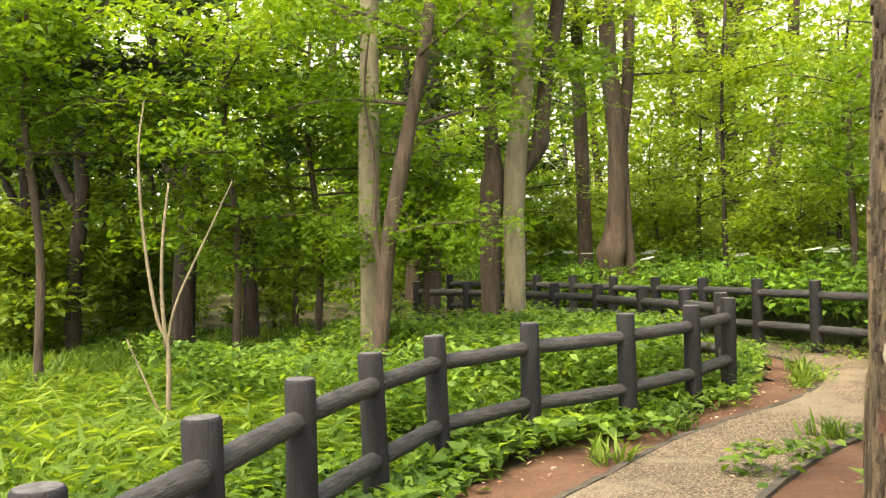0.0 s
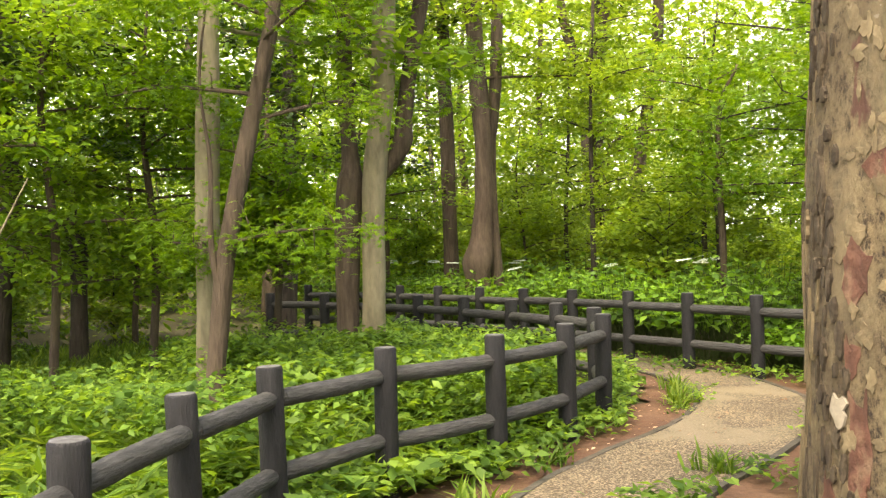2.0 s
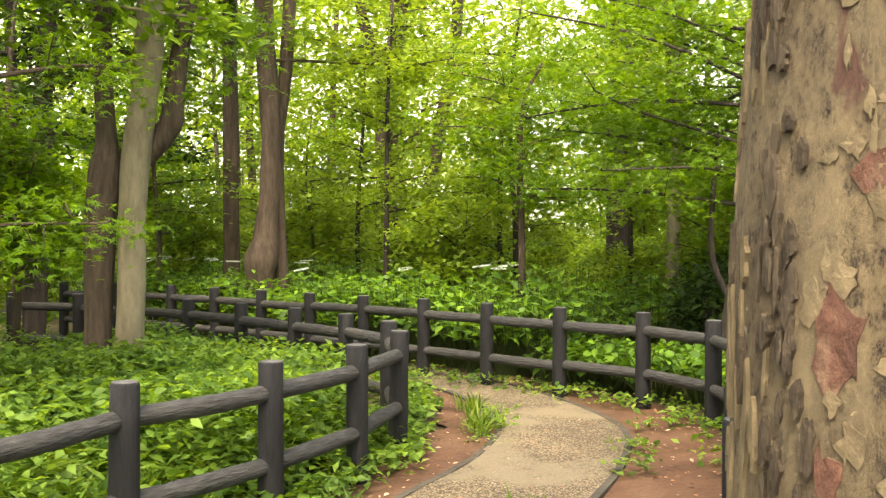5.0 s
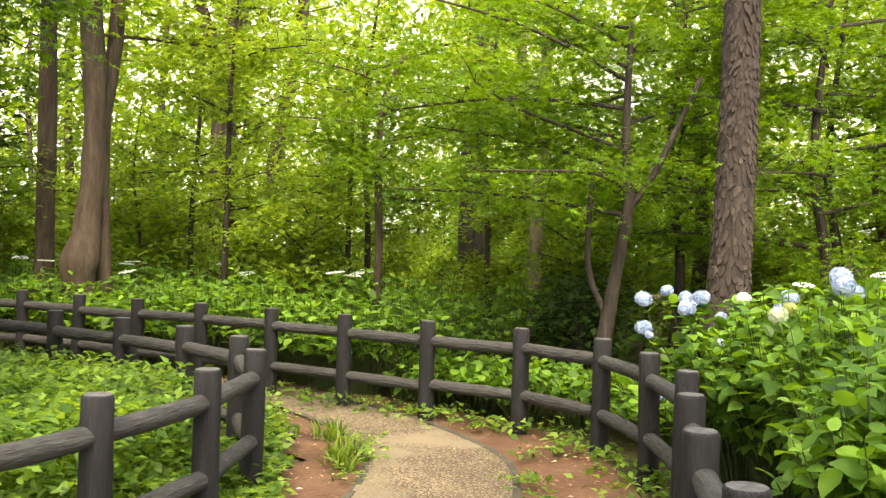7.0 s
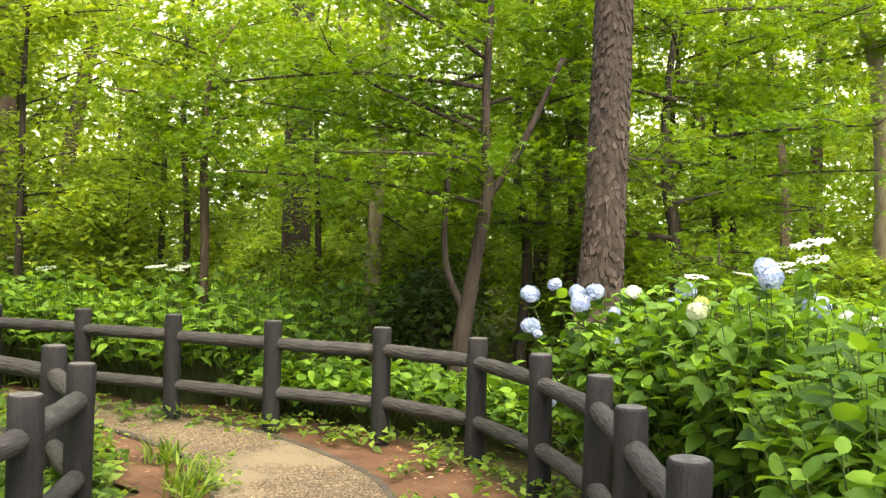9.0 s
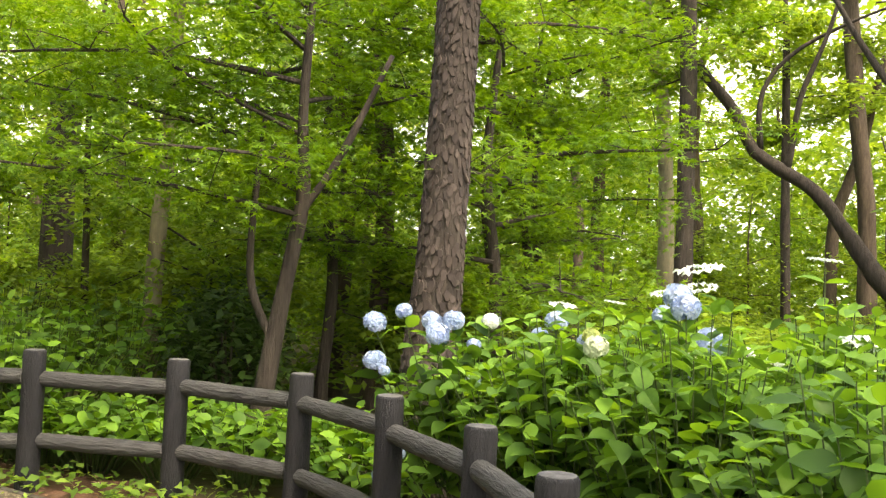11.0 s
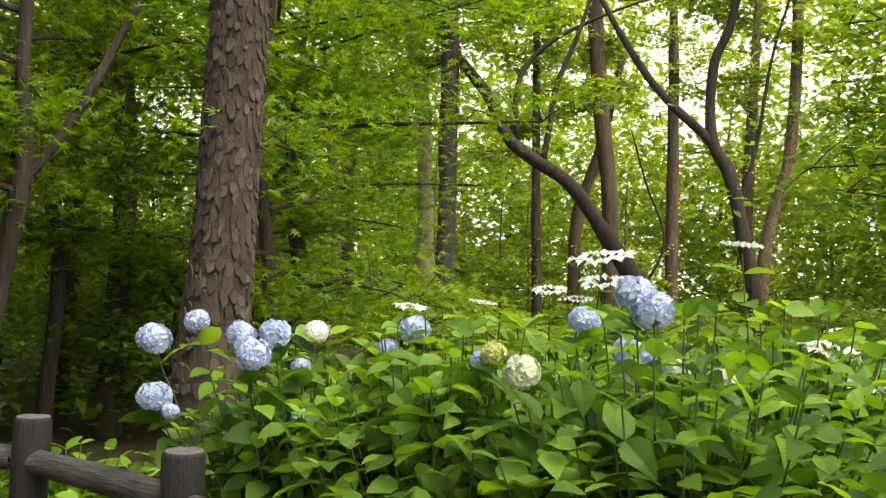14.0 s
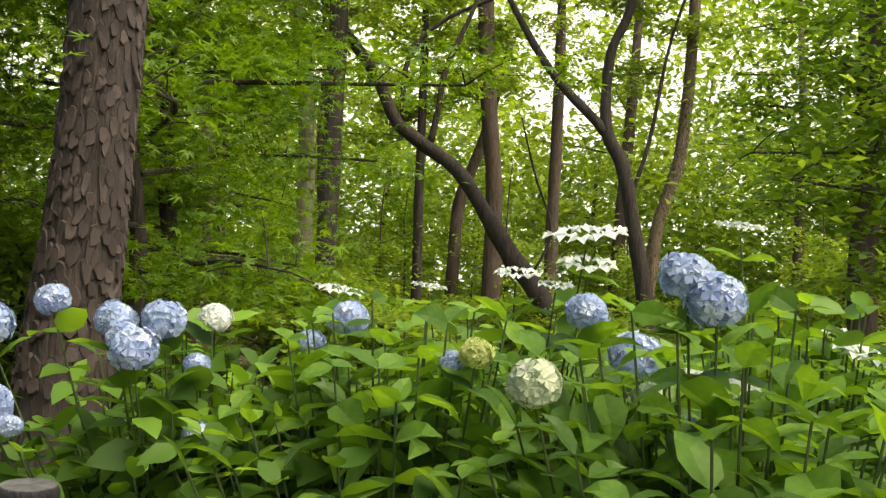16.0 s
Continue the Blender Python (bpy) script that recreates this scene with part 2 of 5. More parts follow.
def tube(rows, sides=10, rings=16, rough=0.0, freq=4.0, cap=True, seed=0.0):
    """Verts and faces of a tapering, slightly uneven tube along rows of x, y, z, r."""
    s = spline(rows, rings)
    ax = np.gradient(s[:, :3], axis=0)
    ax /= np.linalg.norm(ax, axis=1, keepdims=True) + 1e-9
    ref = np.array([0.0, 1.0, 0.0]) if abs(ax[:, 1]).mean() < 0.7 else np.array([1.0, 0, 0])
    u = np.cross(ref, ax)
    u /= np.linalg.norm(u, axis=1, keepdims=True)
    v = np.cross(ax, u)
    verts = []
    for k in range(rings):
        for j in range(sides):
            a = 2 * math.pi * j / sides
            d = math.cos(a) * u[k] + math.sin(a) * v[k]
            r = max(s[k, 3], 0.002)
            if rough:
                q = Vector(s[k, :3] + d * r) * freq
                q.z *= 0.35
                r *= 1 + rough * noise.noise(q + Vector((seed, seed, 0)))
            verts.append(s[k, :3] + d * r)
    faces = [(k * sides + j, k * sides + (j + 1) % sides, (k + 1) * sides + (j + 1) % sides, (k + 1) * sides + j)
             for k in range(rings - 1) for j in range(sides)]
    if cap:
        faces.append(tuple(range((rings - 1) * sides, rings * sides)))
        faces.append(tuple(reversed(range(sides))))
    return verts, faces


def joined(pieces):
    verts, faces = [], []
    for v, f in pieces:
        b = len(verts)
        verts += list(v)
        faces += [tuple(i + b for i in q) for q in f]
    return verts, faces


# leaf shapes: y runs from the stalk to the tip, z is up
DIAMOND = (np.array([(0, 0, 0), (-0.26, 0.45, 0.06), (0, 1, -0.05), (0.26, 0.45, 0.06)]), [(0, 3, 2, 1)])
FOLDED = (np.array([(0, 0, 0), (-0.28, 0.42, 0.07), (0, 1, -0.12), (0.28, 0.42, 0.07), (0, 0.45, 0)]), [(0, 4, 1), (1, 4, 2), (0, 3, 4), (3, 2, 4)])
OVATE = (np.array([(0, 0, 0), (0, 0.3, -0.02), (0, 0.62, -0.03), (0, 1, -0.16), (-0.24, 0.16, 0.05), (-0.33, 0.42, 0.05), (-0.2, 0.75, 0.0),
                   (0.24, 0.16, 0.05), (0.33, 0.42, 0.05), (0.2, 0.75, 0.0)]),
         [(0, 1, 4), (1, 5, 4), (1, 2, 5), (2, 6, 5), (2, 3, 6), (0, 7, 1), (1, 7, 8), (1, 8, 2), (2, 8, 9), (2, 9, 3)])
BLADE = (np.array([(-0.035, 0, 0), (0.035, 0, 0), (0.05, 0.5, 0.12), (-0.05, 0.5, 0.12), (0, 1, -0.05)]), [(0, 1, 2, 3), (3, 2, 4)])


LANCE = (np.array([(0, 0, 0), (-0.075, 0.35, 0.03), (0, 1, -0.1), (0.075, 0.35, 0.03)]), [(0, 3, 2, 1)])


def star_leaf():
    v, f = [(0, 0.35, 0)], []
    tips = [(-150, 0.35), (-75, 0.55), (-35, 0.72), (0, 0.8), (35, 0.72), (75, 0.55), (150, 0.35)]
    for a, r in tips[1:-1]:
        a = radians(a)
        n = len(v)
        for da, q in ((-0.9, 0.13), (0, r * 1.1), (0.9, 0.13)):
            v.append((math.sin(a + da) * q, 0.35 + math.cos(a + da) * q, -0.08 if da == 0 else 0.02))
        f.append((n + 2, n + 1, n))
    return np.array(v), f


STAR = star_leaf()


def leaves(name, shape, at, size, mat, parent=None, label="", yaw=None, pitch=None, roll=None, kind="", category=""):
    """One mesh of many leaves. pitch: upward lean of the leaf's axis, in radians."""
    tv, tf = shape
    n = len(at)
    at = np.asarray(at, float)
    size = np.broadcast_to(size, n)
    yaw = rng.uniform(0, 2 * math.pi, n) if yaw is None else yaw
    pitch = rng.normal(-0.15, 0.35, n) if pitch is None else pitch
    roll = rng.normal(0, 0.4, n) if roll is None else roll
    cy, sy, cp, sp, cr, sr = np.cos(yaw), np.sin(yaw), np.cos(pitch), np.sin(pitch), np.cos(roll), np.sin(roll)
    v = tv[None] * size[:, None, None]
    x, y, z = v[..., 0], v[..., 1], v[..., 2]
    x, z = x * cr[:, None] + z * sr[:, None], z * cr[:, None] - x * sr[:, None]
    y, z = y * cp[:, None] - z * sp[:, None], z * cp[:, None] + y * sp[:, None]
    x, y = x * cy[:, None] - y * sy[:, None], x * sy[:, None] + y * cy[:, None]
    co = (np.stack([x, y, z], -1) + at[:, None]).reshape(-1, 3)
    k = len(tv)
    sizes = np.array([len(f) for f in tf])
    flat = np.concatenate([np.array(f) for f in tf])
    loops = (flat[None] + (np.arange(n) * k)[:, None]).ravel().astype(np.int32)
    tot = np.tile(sizes, n).astype(np.int32)
    start = np.concatenate([[0], np.cumsum(tot)[:-1]]).astype(np.int32)
    me = bpy.data.meshes.new(name)
    me.vertices.add(len(co))
    me.vertices.foreach_set("co", co.astype(np.float32).ravel())
    me.loops.add(len(loops))
    me.loops.foreach_set("vertex_index", loops)
    me.polygons.add(len(tot))
    me.polygons.foreach_set("loop_start", start)
    me.polygons.foreach_set("loop_total", tot)
    me.materials.append(mat)
    me.update(calc_edges=True)
    ob = new(name, me)
    if parent is not None:
        ob.parent = parent
    if label or category:
        tagged(ob, label, category, "", kind)
    return ob


def lift(x, y):
    """Height of the forest floor: level by the path, gentle swells further off."""
    d = math.hypot(x - 2.5, y - 4)
    k = min(max((d - 9) / 20, 0), 1)
    return k * (0.5 * noise.noise(Vector((x * 0.07, y * 0.07, 3))) + 0.25) + 0.0


# ---------------------------------------------------------------- ground and path
def ground_sheet():
    r = np.concatenate([np.arange(0, 14, 0.5), np.geomspace(14, 400, 40)])
    a = np.linspace(0, 2 * math.pi, 97)[:-1]
    verts, faces = [], []
    for q in r:
        for t in a:
            x, y = 2.5 + q * math.cos(t), 4 + q * math.sin(t)
            verts.append((x, y, lift(x, y) - 0.03 + 0.02 * noise.noise(Vector((x * 1.5, y * 1.5, 0)))))
    n = len(a)
    for i in range(len(r) - 1):
        for j in range(n):
            faces.append((i * n + j, (i + 1) * n + j, (i + 1) * n + (j + 1) % n, i * n + (j + 1) % n))
    ob = mesh_from("ground", verts, faces, M_SOIL, smooth=True)
    tagged(ob, "dark forest soil with moss and fallen leaves", "ground", "", "structure")


PAVE_L = [(-0.4, -5), (-0.35, -1.5), (0.1, 0.6), (0.85, 1.9), (1.55, 2.8), (2.25, 3.7), (2.98, 4.42), (3.65, 5.0), (4.25, 5.75), (4.58, 6.5), (4.72, 7.3), (4.65, 8.3), (4.3, 9.4), (3.75, 10.5), (3.0, 11.8), (2.0, 13.2)]
PAVE_R = [(0.7, -5), (0.75, -1.5), (1.15, 0.2), (1.75, 1.45), (2.25, 2.2), (3.0, 3.1), (3.76, 3.76), (4.5, 4.49), (5.16, 5.38), (5.42, 6.3), (5.5, 7.4), (5.35, 8.7), (4.95, 9.9), (4.35, 11.2), (3.2, 12.6), (2.1, 14.2)]
DIRT_L = [(-1.0, -5), (-0.9, -1.5), (-0.3, 0.9), (0.35, 2.3), (0.95, 3.05), (1.75, 4.0), (2.65, 4.85), (3.6, 5.75), (4.15, 6.6), (4.4, 7.4), (4.35, 8.3), (4.0, 9.4), (3.4, 10.5), (2.7, 11.7), (1.8, 13.0)]
DIRT_R = [(2.6, -5), (2.3, -1.5), (2.5, 0.2), (3.0, 1.6), (3.6, 2.4), (4.3, 3.1), (5.0, 3.75), (5.5, 4.5), (5.95, 5.3), (6.2, 6.2), (6.15, 7.2), (5.95, 8.3), (5.5, 9.6), (4.9, 10.8), (3.9, 12.2), (2.6, 14.0)]


def ribbon(name, a, b, mat, z, across, rough, label, category, wobble=0.0):
    n = 140
    p, q = spline(a, n), spline(b, n)
    verts, faces = [], []
    for i in range(n):
        for j in range(across + 1):
            u = j / across
            x, y = p[i] * (1 - u) + q[i] * u
            if wobble and j in (0, across):
                x += wobble * noise.noise(Vector((x * 3, y * 3, 1)))
                y += wobble * noise.noise(Vector((x * 3, y * 3, 5)))
            verts.append((x, y, z + rough * noise.noise(Vector((x * 4, y * 4, 2)))))
    for i in range(n - 1):
        for j in range(across):
            k = i * (across + 1) + j
            faces.append((k, k + 1, k + across + 2, k + across + 1))
    ob = mesh_from(name, verts, faces, mat, smooth=True)
    return tagged(ob, label, category, "", "structure")


def edging(name, line, h=0.03, w=0.05):
    s = spline(line, 160)
    verts, faces = [], []
    d = np.gradient(s, axis=0)
    d /= np.linalg.norm(d, axis=1, keepdims=True)
    for (x, y), (dx, dy) in zip(s, d):
        e = h + 0.012 * noise.noise(Vector((x * 5, y * 5, 0)))
        for o, z in ((-w / 2, -0.03), (-w / 2, e), (w / 2, e), (w / 2, -0.03)):
            verts.append((x - dy * o, y + dx * o, z))
    for i in range(len(s) - 1):
        for j in range(3):
            faces.append((i * 4 + j, i * 4 + j + 1, i * 4 + j + 5, i * 4 + j + 4))
    ob = mesh_from(name, verts, faces, M_EDGE)
    tagged(ob, "thin dark edging strip along the gravel path", "edging", "", "structure")


ground_sheet()
ribbon("earth_shoulder", DIRT_L, DIRT_R, M_DIRT, 0.004, 24, 0.015, "bare red-brown earth beside the path", "earth", 0.12)
ribbon("path", PAVE_L, PAVE_R, M_PATH, 0.026, 10, 0.004, "washed gravel concrete footpath, worn", "path")
edging("path_edging", PAVE_L)
edging("path_edging", PAVE_R)


# ---------------------------------------------------------------- fences
def make_post(h):
    bm = bmesh.new()
    prof = [(-0.3, 0.071), (0.0, 0.07), (h * 0.35, 0.068), (h * 0.7, 0.067), (h - 0.012, 0.067), (h, 0.061)]
    ring = []
    for z, r in prof:
        ring.append([bm.verts.new(((r + 0.0022 * math.sin(5 * a + z * 9)) * math.cos(a), (r + 0.0022 * math.sin(4 * a - z * 7)) * math.sin(a), z))
                     for a in (2 * math.pi * k / 18 for k in range(18))])
    for lo, hi in zip(ring, ring[1:]):
        for k in range(18):
            bm.faces.new((lo[k], lo[(k + 1) % 18], hi[(k + 1) % 18], hi[k])).smooth = True
    bm.faces.new(ring[-1])
    return bm


def make_cap():
    bm = bmesh.new()
    bmesh.ops.create_cone(bm, cap_ends=True, segments=18, radius1=0.0605, radius2=0.058, depth=0.004)
    return bm


def mesh_of(name, bm, mat):
    me = bpy.data.meshes.new(name)
    bm.to_mesh(me)
    bm.free()
    me.materials.append(mat)
    return me


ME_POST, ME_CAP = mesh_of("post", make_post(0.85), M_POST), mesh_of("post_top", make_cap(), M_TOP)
ME_TALL = mesh_of("post", make_post(0.99), M_POST)


def fence(posts, label, open_spans=(), tall=()):
    root = thing("fence", (*posts[0], 0), label, "fence")
    ox, oy = posts[0]
    for i, (x, y) in enumerate(posts):
        h = 0.99 if i in tall else 0.85
        p = new("post", ME_TALL if i in tall else ME_POST)
        p.parent = root
        p.location, p.rotation_euler = (x - ox, y - oy, 0), (rng.normal(0, 0.012), rng.normal(0, 0.012), rng.uniform(0, 6))
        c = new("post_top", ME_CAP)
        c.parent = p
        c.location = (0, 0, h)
        if i == len(posts) - 1 or i in open_spans:
            continue
        x2, y2 = posts[i + 1]
        for z in (0.685, 0.30):
            length = math.hypot(x2 - x, y2 - y)
            rows = [(u * length, 0.006 * math.sin(u * 9 + i), 0.004 * math.sin(u * 7 + z * 9), r) for u, r in
                    ((0.02, 0.036), (0.06, 0.045), (0.1, 0.047), (0.5, 0.049), (0.9, 0.047), (0.94, 0.045), (0.98, 0.036))]
            v, f = tube(rows, 14, 40, 0.10, 30, True, i * 3.1 + z)
            r = mesh_from("rail", v, f, M_RAIL, root, smooth=True)
            r.location, r.rotation_euler = (x - ox, y - oy, z + rng.normal(0, 0.006)), (0, 0, math.atan2(y2 - y, x2 - x))
    return root


L_POSTS = [(-1.05, -2.0), (-0.8, -1.15), (-0.53, -0.3), (-0.29, 0.58), (-0.05, 1.46), (0.27, 2.31), (0.65, 3.13), (1.31, 3.77), (2.10, 4.23), (2.79, 4.82), (3.34, 5.54),
           (3.58, 6.33), (3.50, 7.15), (3.28, 8.0), (2.97, 8.85), (2.6, 9.7), (2.15, 10.5), (1.6, 11.2), (0.9, 11.8)]
R_POSTS = [(1.2, -1.0), (1.93, 0.06), (2.72, 1.25), (3.24, 1.95), (3.79, 2.58), (4.45, 3.19), (5.11, 3.80), (5.63, 4.54), (6.0, 5.37), (5.97, 6.26), (5.62, 7.1), (5.28, 7.95), (4.93, 8.78), (4.55, 9.6),
           (4.15, 10.4), (3.75, 11.25), (3.35, 12.1), (2.9, 12.95), (2.3, 13.8), (1.6, 14.5)]
fence(L_POSTS, "dark grey imitation-log fence with two round rails")
fence(R_POSTS, "dark grey imitation-log fence curving along the hydrangeas", (1,), (1,))


# ---------------------------------------------------------------- trees
def limb_rows(start, yaw, length, rise, r, bend=0.25, droop=0.0):
    rows = []
    for u in (0, 0.3, 0.6, 1.0):
        a = yaw + bend * u * u
        rows.append((start[0] + math.cos(a) * length * u, start[1] + math.sin(a) * length * u, start[2] + rise * u - droop * u * u, r * (1 - 0.8 * u) + 0.004))
    return rows


def spray(c, radius, n, thick=0.07, tilt=(0, 0)):
    """Leaf places in a flat, uneven fan round c."""
    a, q = rng.uniform(0, 6.283, n), radius * np.sqrt(rng.uniform(0.02, 1, n)) * rng.uniform(0.6, 1.15, n)
    x, y = q * np.cos(a), q * np.sin(a)
    z = rng.normal(0, thick, n) - 0.18 * q * q / max(radius, 0.1) + tilt[0] * x + tilt[1] * y
    return np.stack([x + c[0], y + c[1], z + c[2]], 1)


def tree(at, trunk, limbs, mat, leafmat, label, shape=DIAMOND, leaf=0.09, per=60, spread=0.55, name="tree", sides=12, rings=20, rough=0.18, extra=(), crown=True, category="tree", group="", twigs=True):
    """trunk and extra stems: rows of x, y, z, r from the foot. limbs: (height row, yaw, length, rise)."""
    root = thing(name, at, label, category, group)
    sd = at[0] * 1.7
    v, f = tube(trunk, sides, rings, rough, 5, True, sd)
    mesh_from("trunk", v, f, mat, root, smooth=True)
    for rows in extra:
        v, f = tube(rows, 10, 14, rough, 5, True, sd + 3)
        mesh_from("stem", v, f, mat, root, smooth=True)
    pts = []
    for start, yaw, length, rise in limbs:
        rows = limb_rows(start, yaw, length, rise, 0.005 + 0.006 * length, rng.uniform(-0.6, 0.6), 0.12 * length)
        pieces = [tube(rows, 6, 7, 0.1, 6, False, sd)]
        s = spline(rows, 9)
        for q in s[2:, :3]:
            for _ in range(2):
                o = rng.normal(0, 0.22 * length / 2, 2)
                c = (q[0] + o[0], q[1] + o[1], q[2] + rng.normal(0.03, 0.12))
                pts.append(spray(c, spread * rng.uniform(0.6, 1.2), int(per * rng.uniform(0.6, 1.3)), 0.05, rng.normal(0, 0.15, 2)))
                if twigs:
                    pieces.append(tube([(*q, 0.006), (*((q + np.array(c)) / 2 + (0, 0, 0.03)), 0.004), (*c, 0.002)], 4, 4, 0, 1, False))
        v, f = joined(pieces)
        mesh_from("branch", v, f, mat, root)
    if crown and pts:
        pts = np.concatenate(pts)
        leaves("crown", shape, pts, leaf * rng.uniform(0.7, 1.25, len(pts)), leafmat, root)
    return root


def ring_limbs(n, z0, z1, length, rise=0.3, x=0.0, y=0.0, a0=0.0, a1=6.283):
    out = []
    for k in range(n):
        u = (k + rng.uniform(0, 0.8)) / n
        out.append(((x, y, z0 + (z1 - z0) * u), a0 + (a1 - a0) * ((k * 0.618 + rng.uniform(0, 0.15)) % 1), length * rng.uniform(0.6, 1.1) * (1 - 0.25 * u), rise * rng.uniform(0.3, 1.4)))
    return out


# peeling tree beside the fence
PEEL = [(0.02, 0, -0.2, 0.42), (0, 0, 0.15, 0.335), (0, 0, 0.6, 0.305), (0.02, 0.0, 1.4, 0.285), (0.05, 0.02, 2.4, 0.26), (0.05, 0.1, 4.0, 0.24), (0.0, 0.2, 7.0, 0.2)]
peel = tree((2.28, 0.5, 0), PEEL, ring_limbs(8, 4.6, 6.8, 2.2), M_PEEL, M_LEAF, "large tree with tan peeling bark and raw red scars", sides=72, rings=150, rough=0.07, leaf=0.1, per=40)


def bark_patch(name, angle, z, w, h, mat, proud=0.006, label="", ragged=0.35):
    """An uneven flake that follows the round of the peeling trunk."""
    rows = spline(PEEL, 300)
    n = 14
    rim = [(math.cos(t) * w * (1 + rng.uniform(-ragged, ragged)), math.sin(t) * h * (1 + rng.uniform(-ragged, ragged))) for t in (2 * math.pi * k / n for k in range(n))]

    def on(dx, dz, lift_by):
        c = rows[np.argmin(abs(rows[:, 2] - (z + dz)))]
        a = radians(angle) + dx / c[3]
        d = Vector((math.cos(a), math.sin(a), 0))
        q = (Vector((c[0], c[1], z + dz)) + d * c[3]) * 5
        q.z *= 0.35
        r = c[3] * (1 + 0.07 * noise.noise(q + Vector((2.28 * 1.7, 2.28 * 1.7, 0)))) + lift_by
        return (c[0] + d.x * r, c[1] + d.y * r, z + dz)

    verts = [on(x, y, -0.01) for x, y in rim] + [on(x * 0.92, y * 0.95, proud) for x, y in rim] + [on(x * 0.5, y * 0.5, proud * 1.1) for x, y in rim] + [on(0, 0, proud * 1.1)]
    faces = [(r * n + k, r * n + (k + 1) % n, r * n + n + (k + 1) % n, r * n + n + k) for r in range(2) for k in range(n)] + [(2 * n + k, 2 * n + (k + 1) % n, 3 * n) for k in range(n)]
    mesh_from(name, verts, faces, mat, peel, label)


for angle, z, w, h in ((203, 1.33, 0.035, 0.1), (200, 1.12, 0.022, 0.055), (204, 0.88, 0.042, 0.18), (208, 0.52, 0.05, 0.22), (216, 1.6, 0.05, 0.05), (212, 0.2, 0.05, 0.12), (186, 0.75, 0.025, 0.06)):
    bark_patch("raw_patch", angle, z, w, h, M_RAW, 0.003, "raw red-brown wood under peeled bark", 0.5)
bark_patch("scar", 194, 0.98, 0.024, 0.045, M_SCAR, 0.008, "pale oval scar")
for k in range(70):
    z = rng.uniform(0.55, 2.4)
    bark_patch("bark_ridge", 182 + 9 * math.sin(z * 2.3) + rng.normal(0, 5.5), z, rng.uniform(0.006, 0.014), rng.uniform(0.02, 0.06), M_FISSURE, rng.uniform(0.006, 0.014))
for k in range(80):
    bark_patch("bark_ridge", rng.uniform(105, 178), rng.uniform(0.4, 2.5), rng.uniform(0.006, 0.013), rng.uniform(0.04, 0.12), M_FLAKE if k % 3 else M_FISSURE, rng.uniform(0.004, 0.01))
for k in range(130):
    bark_patch("bark_flake", rng.uniform(192, 290), rng.uniform(0.3, 2.3), rng.uniform(0.006, 0.026), rng.uniform(0.012, 0.04), M_FLAKE, rng.uniform(0.002, 0.005), "", 0.5)

# pine with plated bark
PINE = [(0, 0.02, -0.2, 0.27), (0, 0.02, 0.2, 0.225), (0, 0.02, 0.7, 0.192), (0.01, 0.0, 1.2, 0.168), (0.02, -0.02, 1.7, 0.15), (0.03, -0.04, 3.0, 0.14), (-0.02, -0.1, 5.0, 0.13), (-0.1, -0.2, 8.0, 0.11)]
pine = tree((7.32, 5.32, 0), PINE, ring_limbs(6, 6.4, 7.8, 1.6), M_BARKD, M_DARK, "tall pine trunk with reddish-brown plated bark", name="pine_tree", sides=28, rings=40, rough=0.08, leaf=0.12, per=40)

# forked pale tree and its dark twin
tree((1.72, 7.3, 0), [(0, 0, -0.2, 0.17), (0, 0, 0.2, 0.13), (0.02, 0, 1.0, 0.11), (0.05, 0, 2.0, 0.112), (0.16, 0, 3.0, 0.115), (0.2, 0, 4.2, 0.11), (0.2, 0, 7, 0.08)],
     ring_limbs(9, 3.0, 6.5, 2.0), M_BARKP, M_MAPLE, "pale smooth tree with a dark hollow twin stem", shape=STAR, leaf=0.1, per=40, sides=20, rings=40, rough=0.12)
tree((1.5, 7.45, 0), [(0, 0, -0.2, 0.19), (0, 0, 0.2, 0.14), (0.0, 0, 0.9, 0.118), (0.02, 0, 1.6, 0.125), (0.06, 0, 2.05, 0.135), (0.07, 0, 2.3, 0.085), (0.04, 0, 3.2, 0.075), (0.06, 0, 4.5, 0.06), (0.1, 0, 6, 0.04)],
     ring_limbs(6, 3.0, 5.6, 1.8), M_BARK, M_MAPLE, "dark brown twin stem beside the pale tree", shape=STAR, leaf=0.1, per=36, sides=18, rings=30,
     extra=[[(0.1, 0.0, 1.9, 0.08), (0.4, -0.1, 2.2, 0.085), (0.56, -0.12, 2.45, 0.1), (0.58, -0.12, 2.62, 0.085), (0.66, -0.12, 3.2, 0.075), (0.85, -0.1, 4.2, 0.07), (1.1, -0.1, 6, 0.05)]])

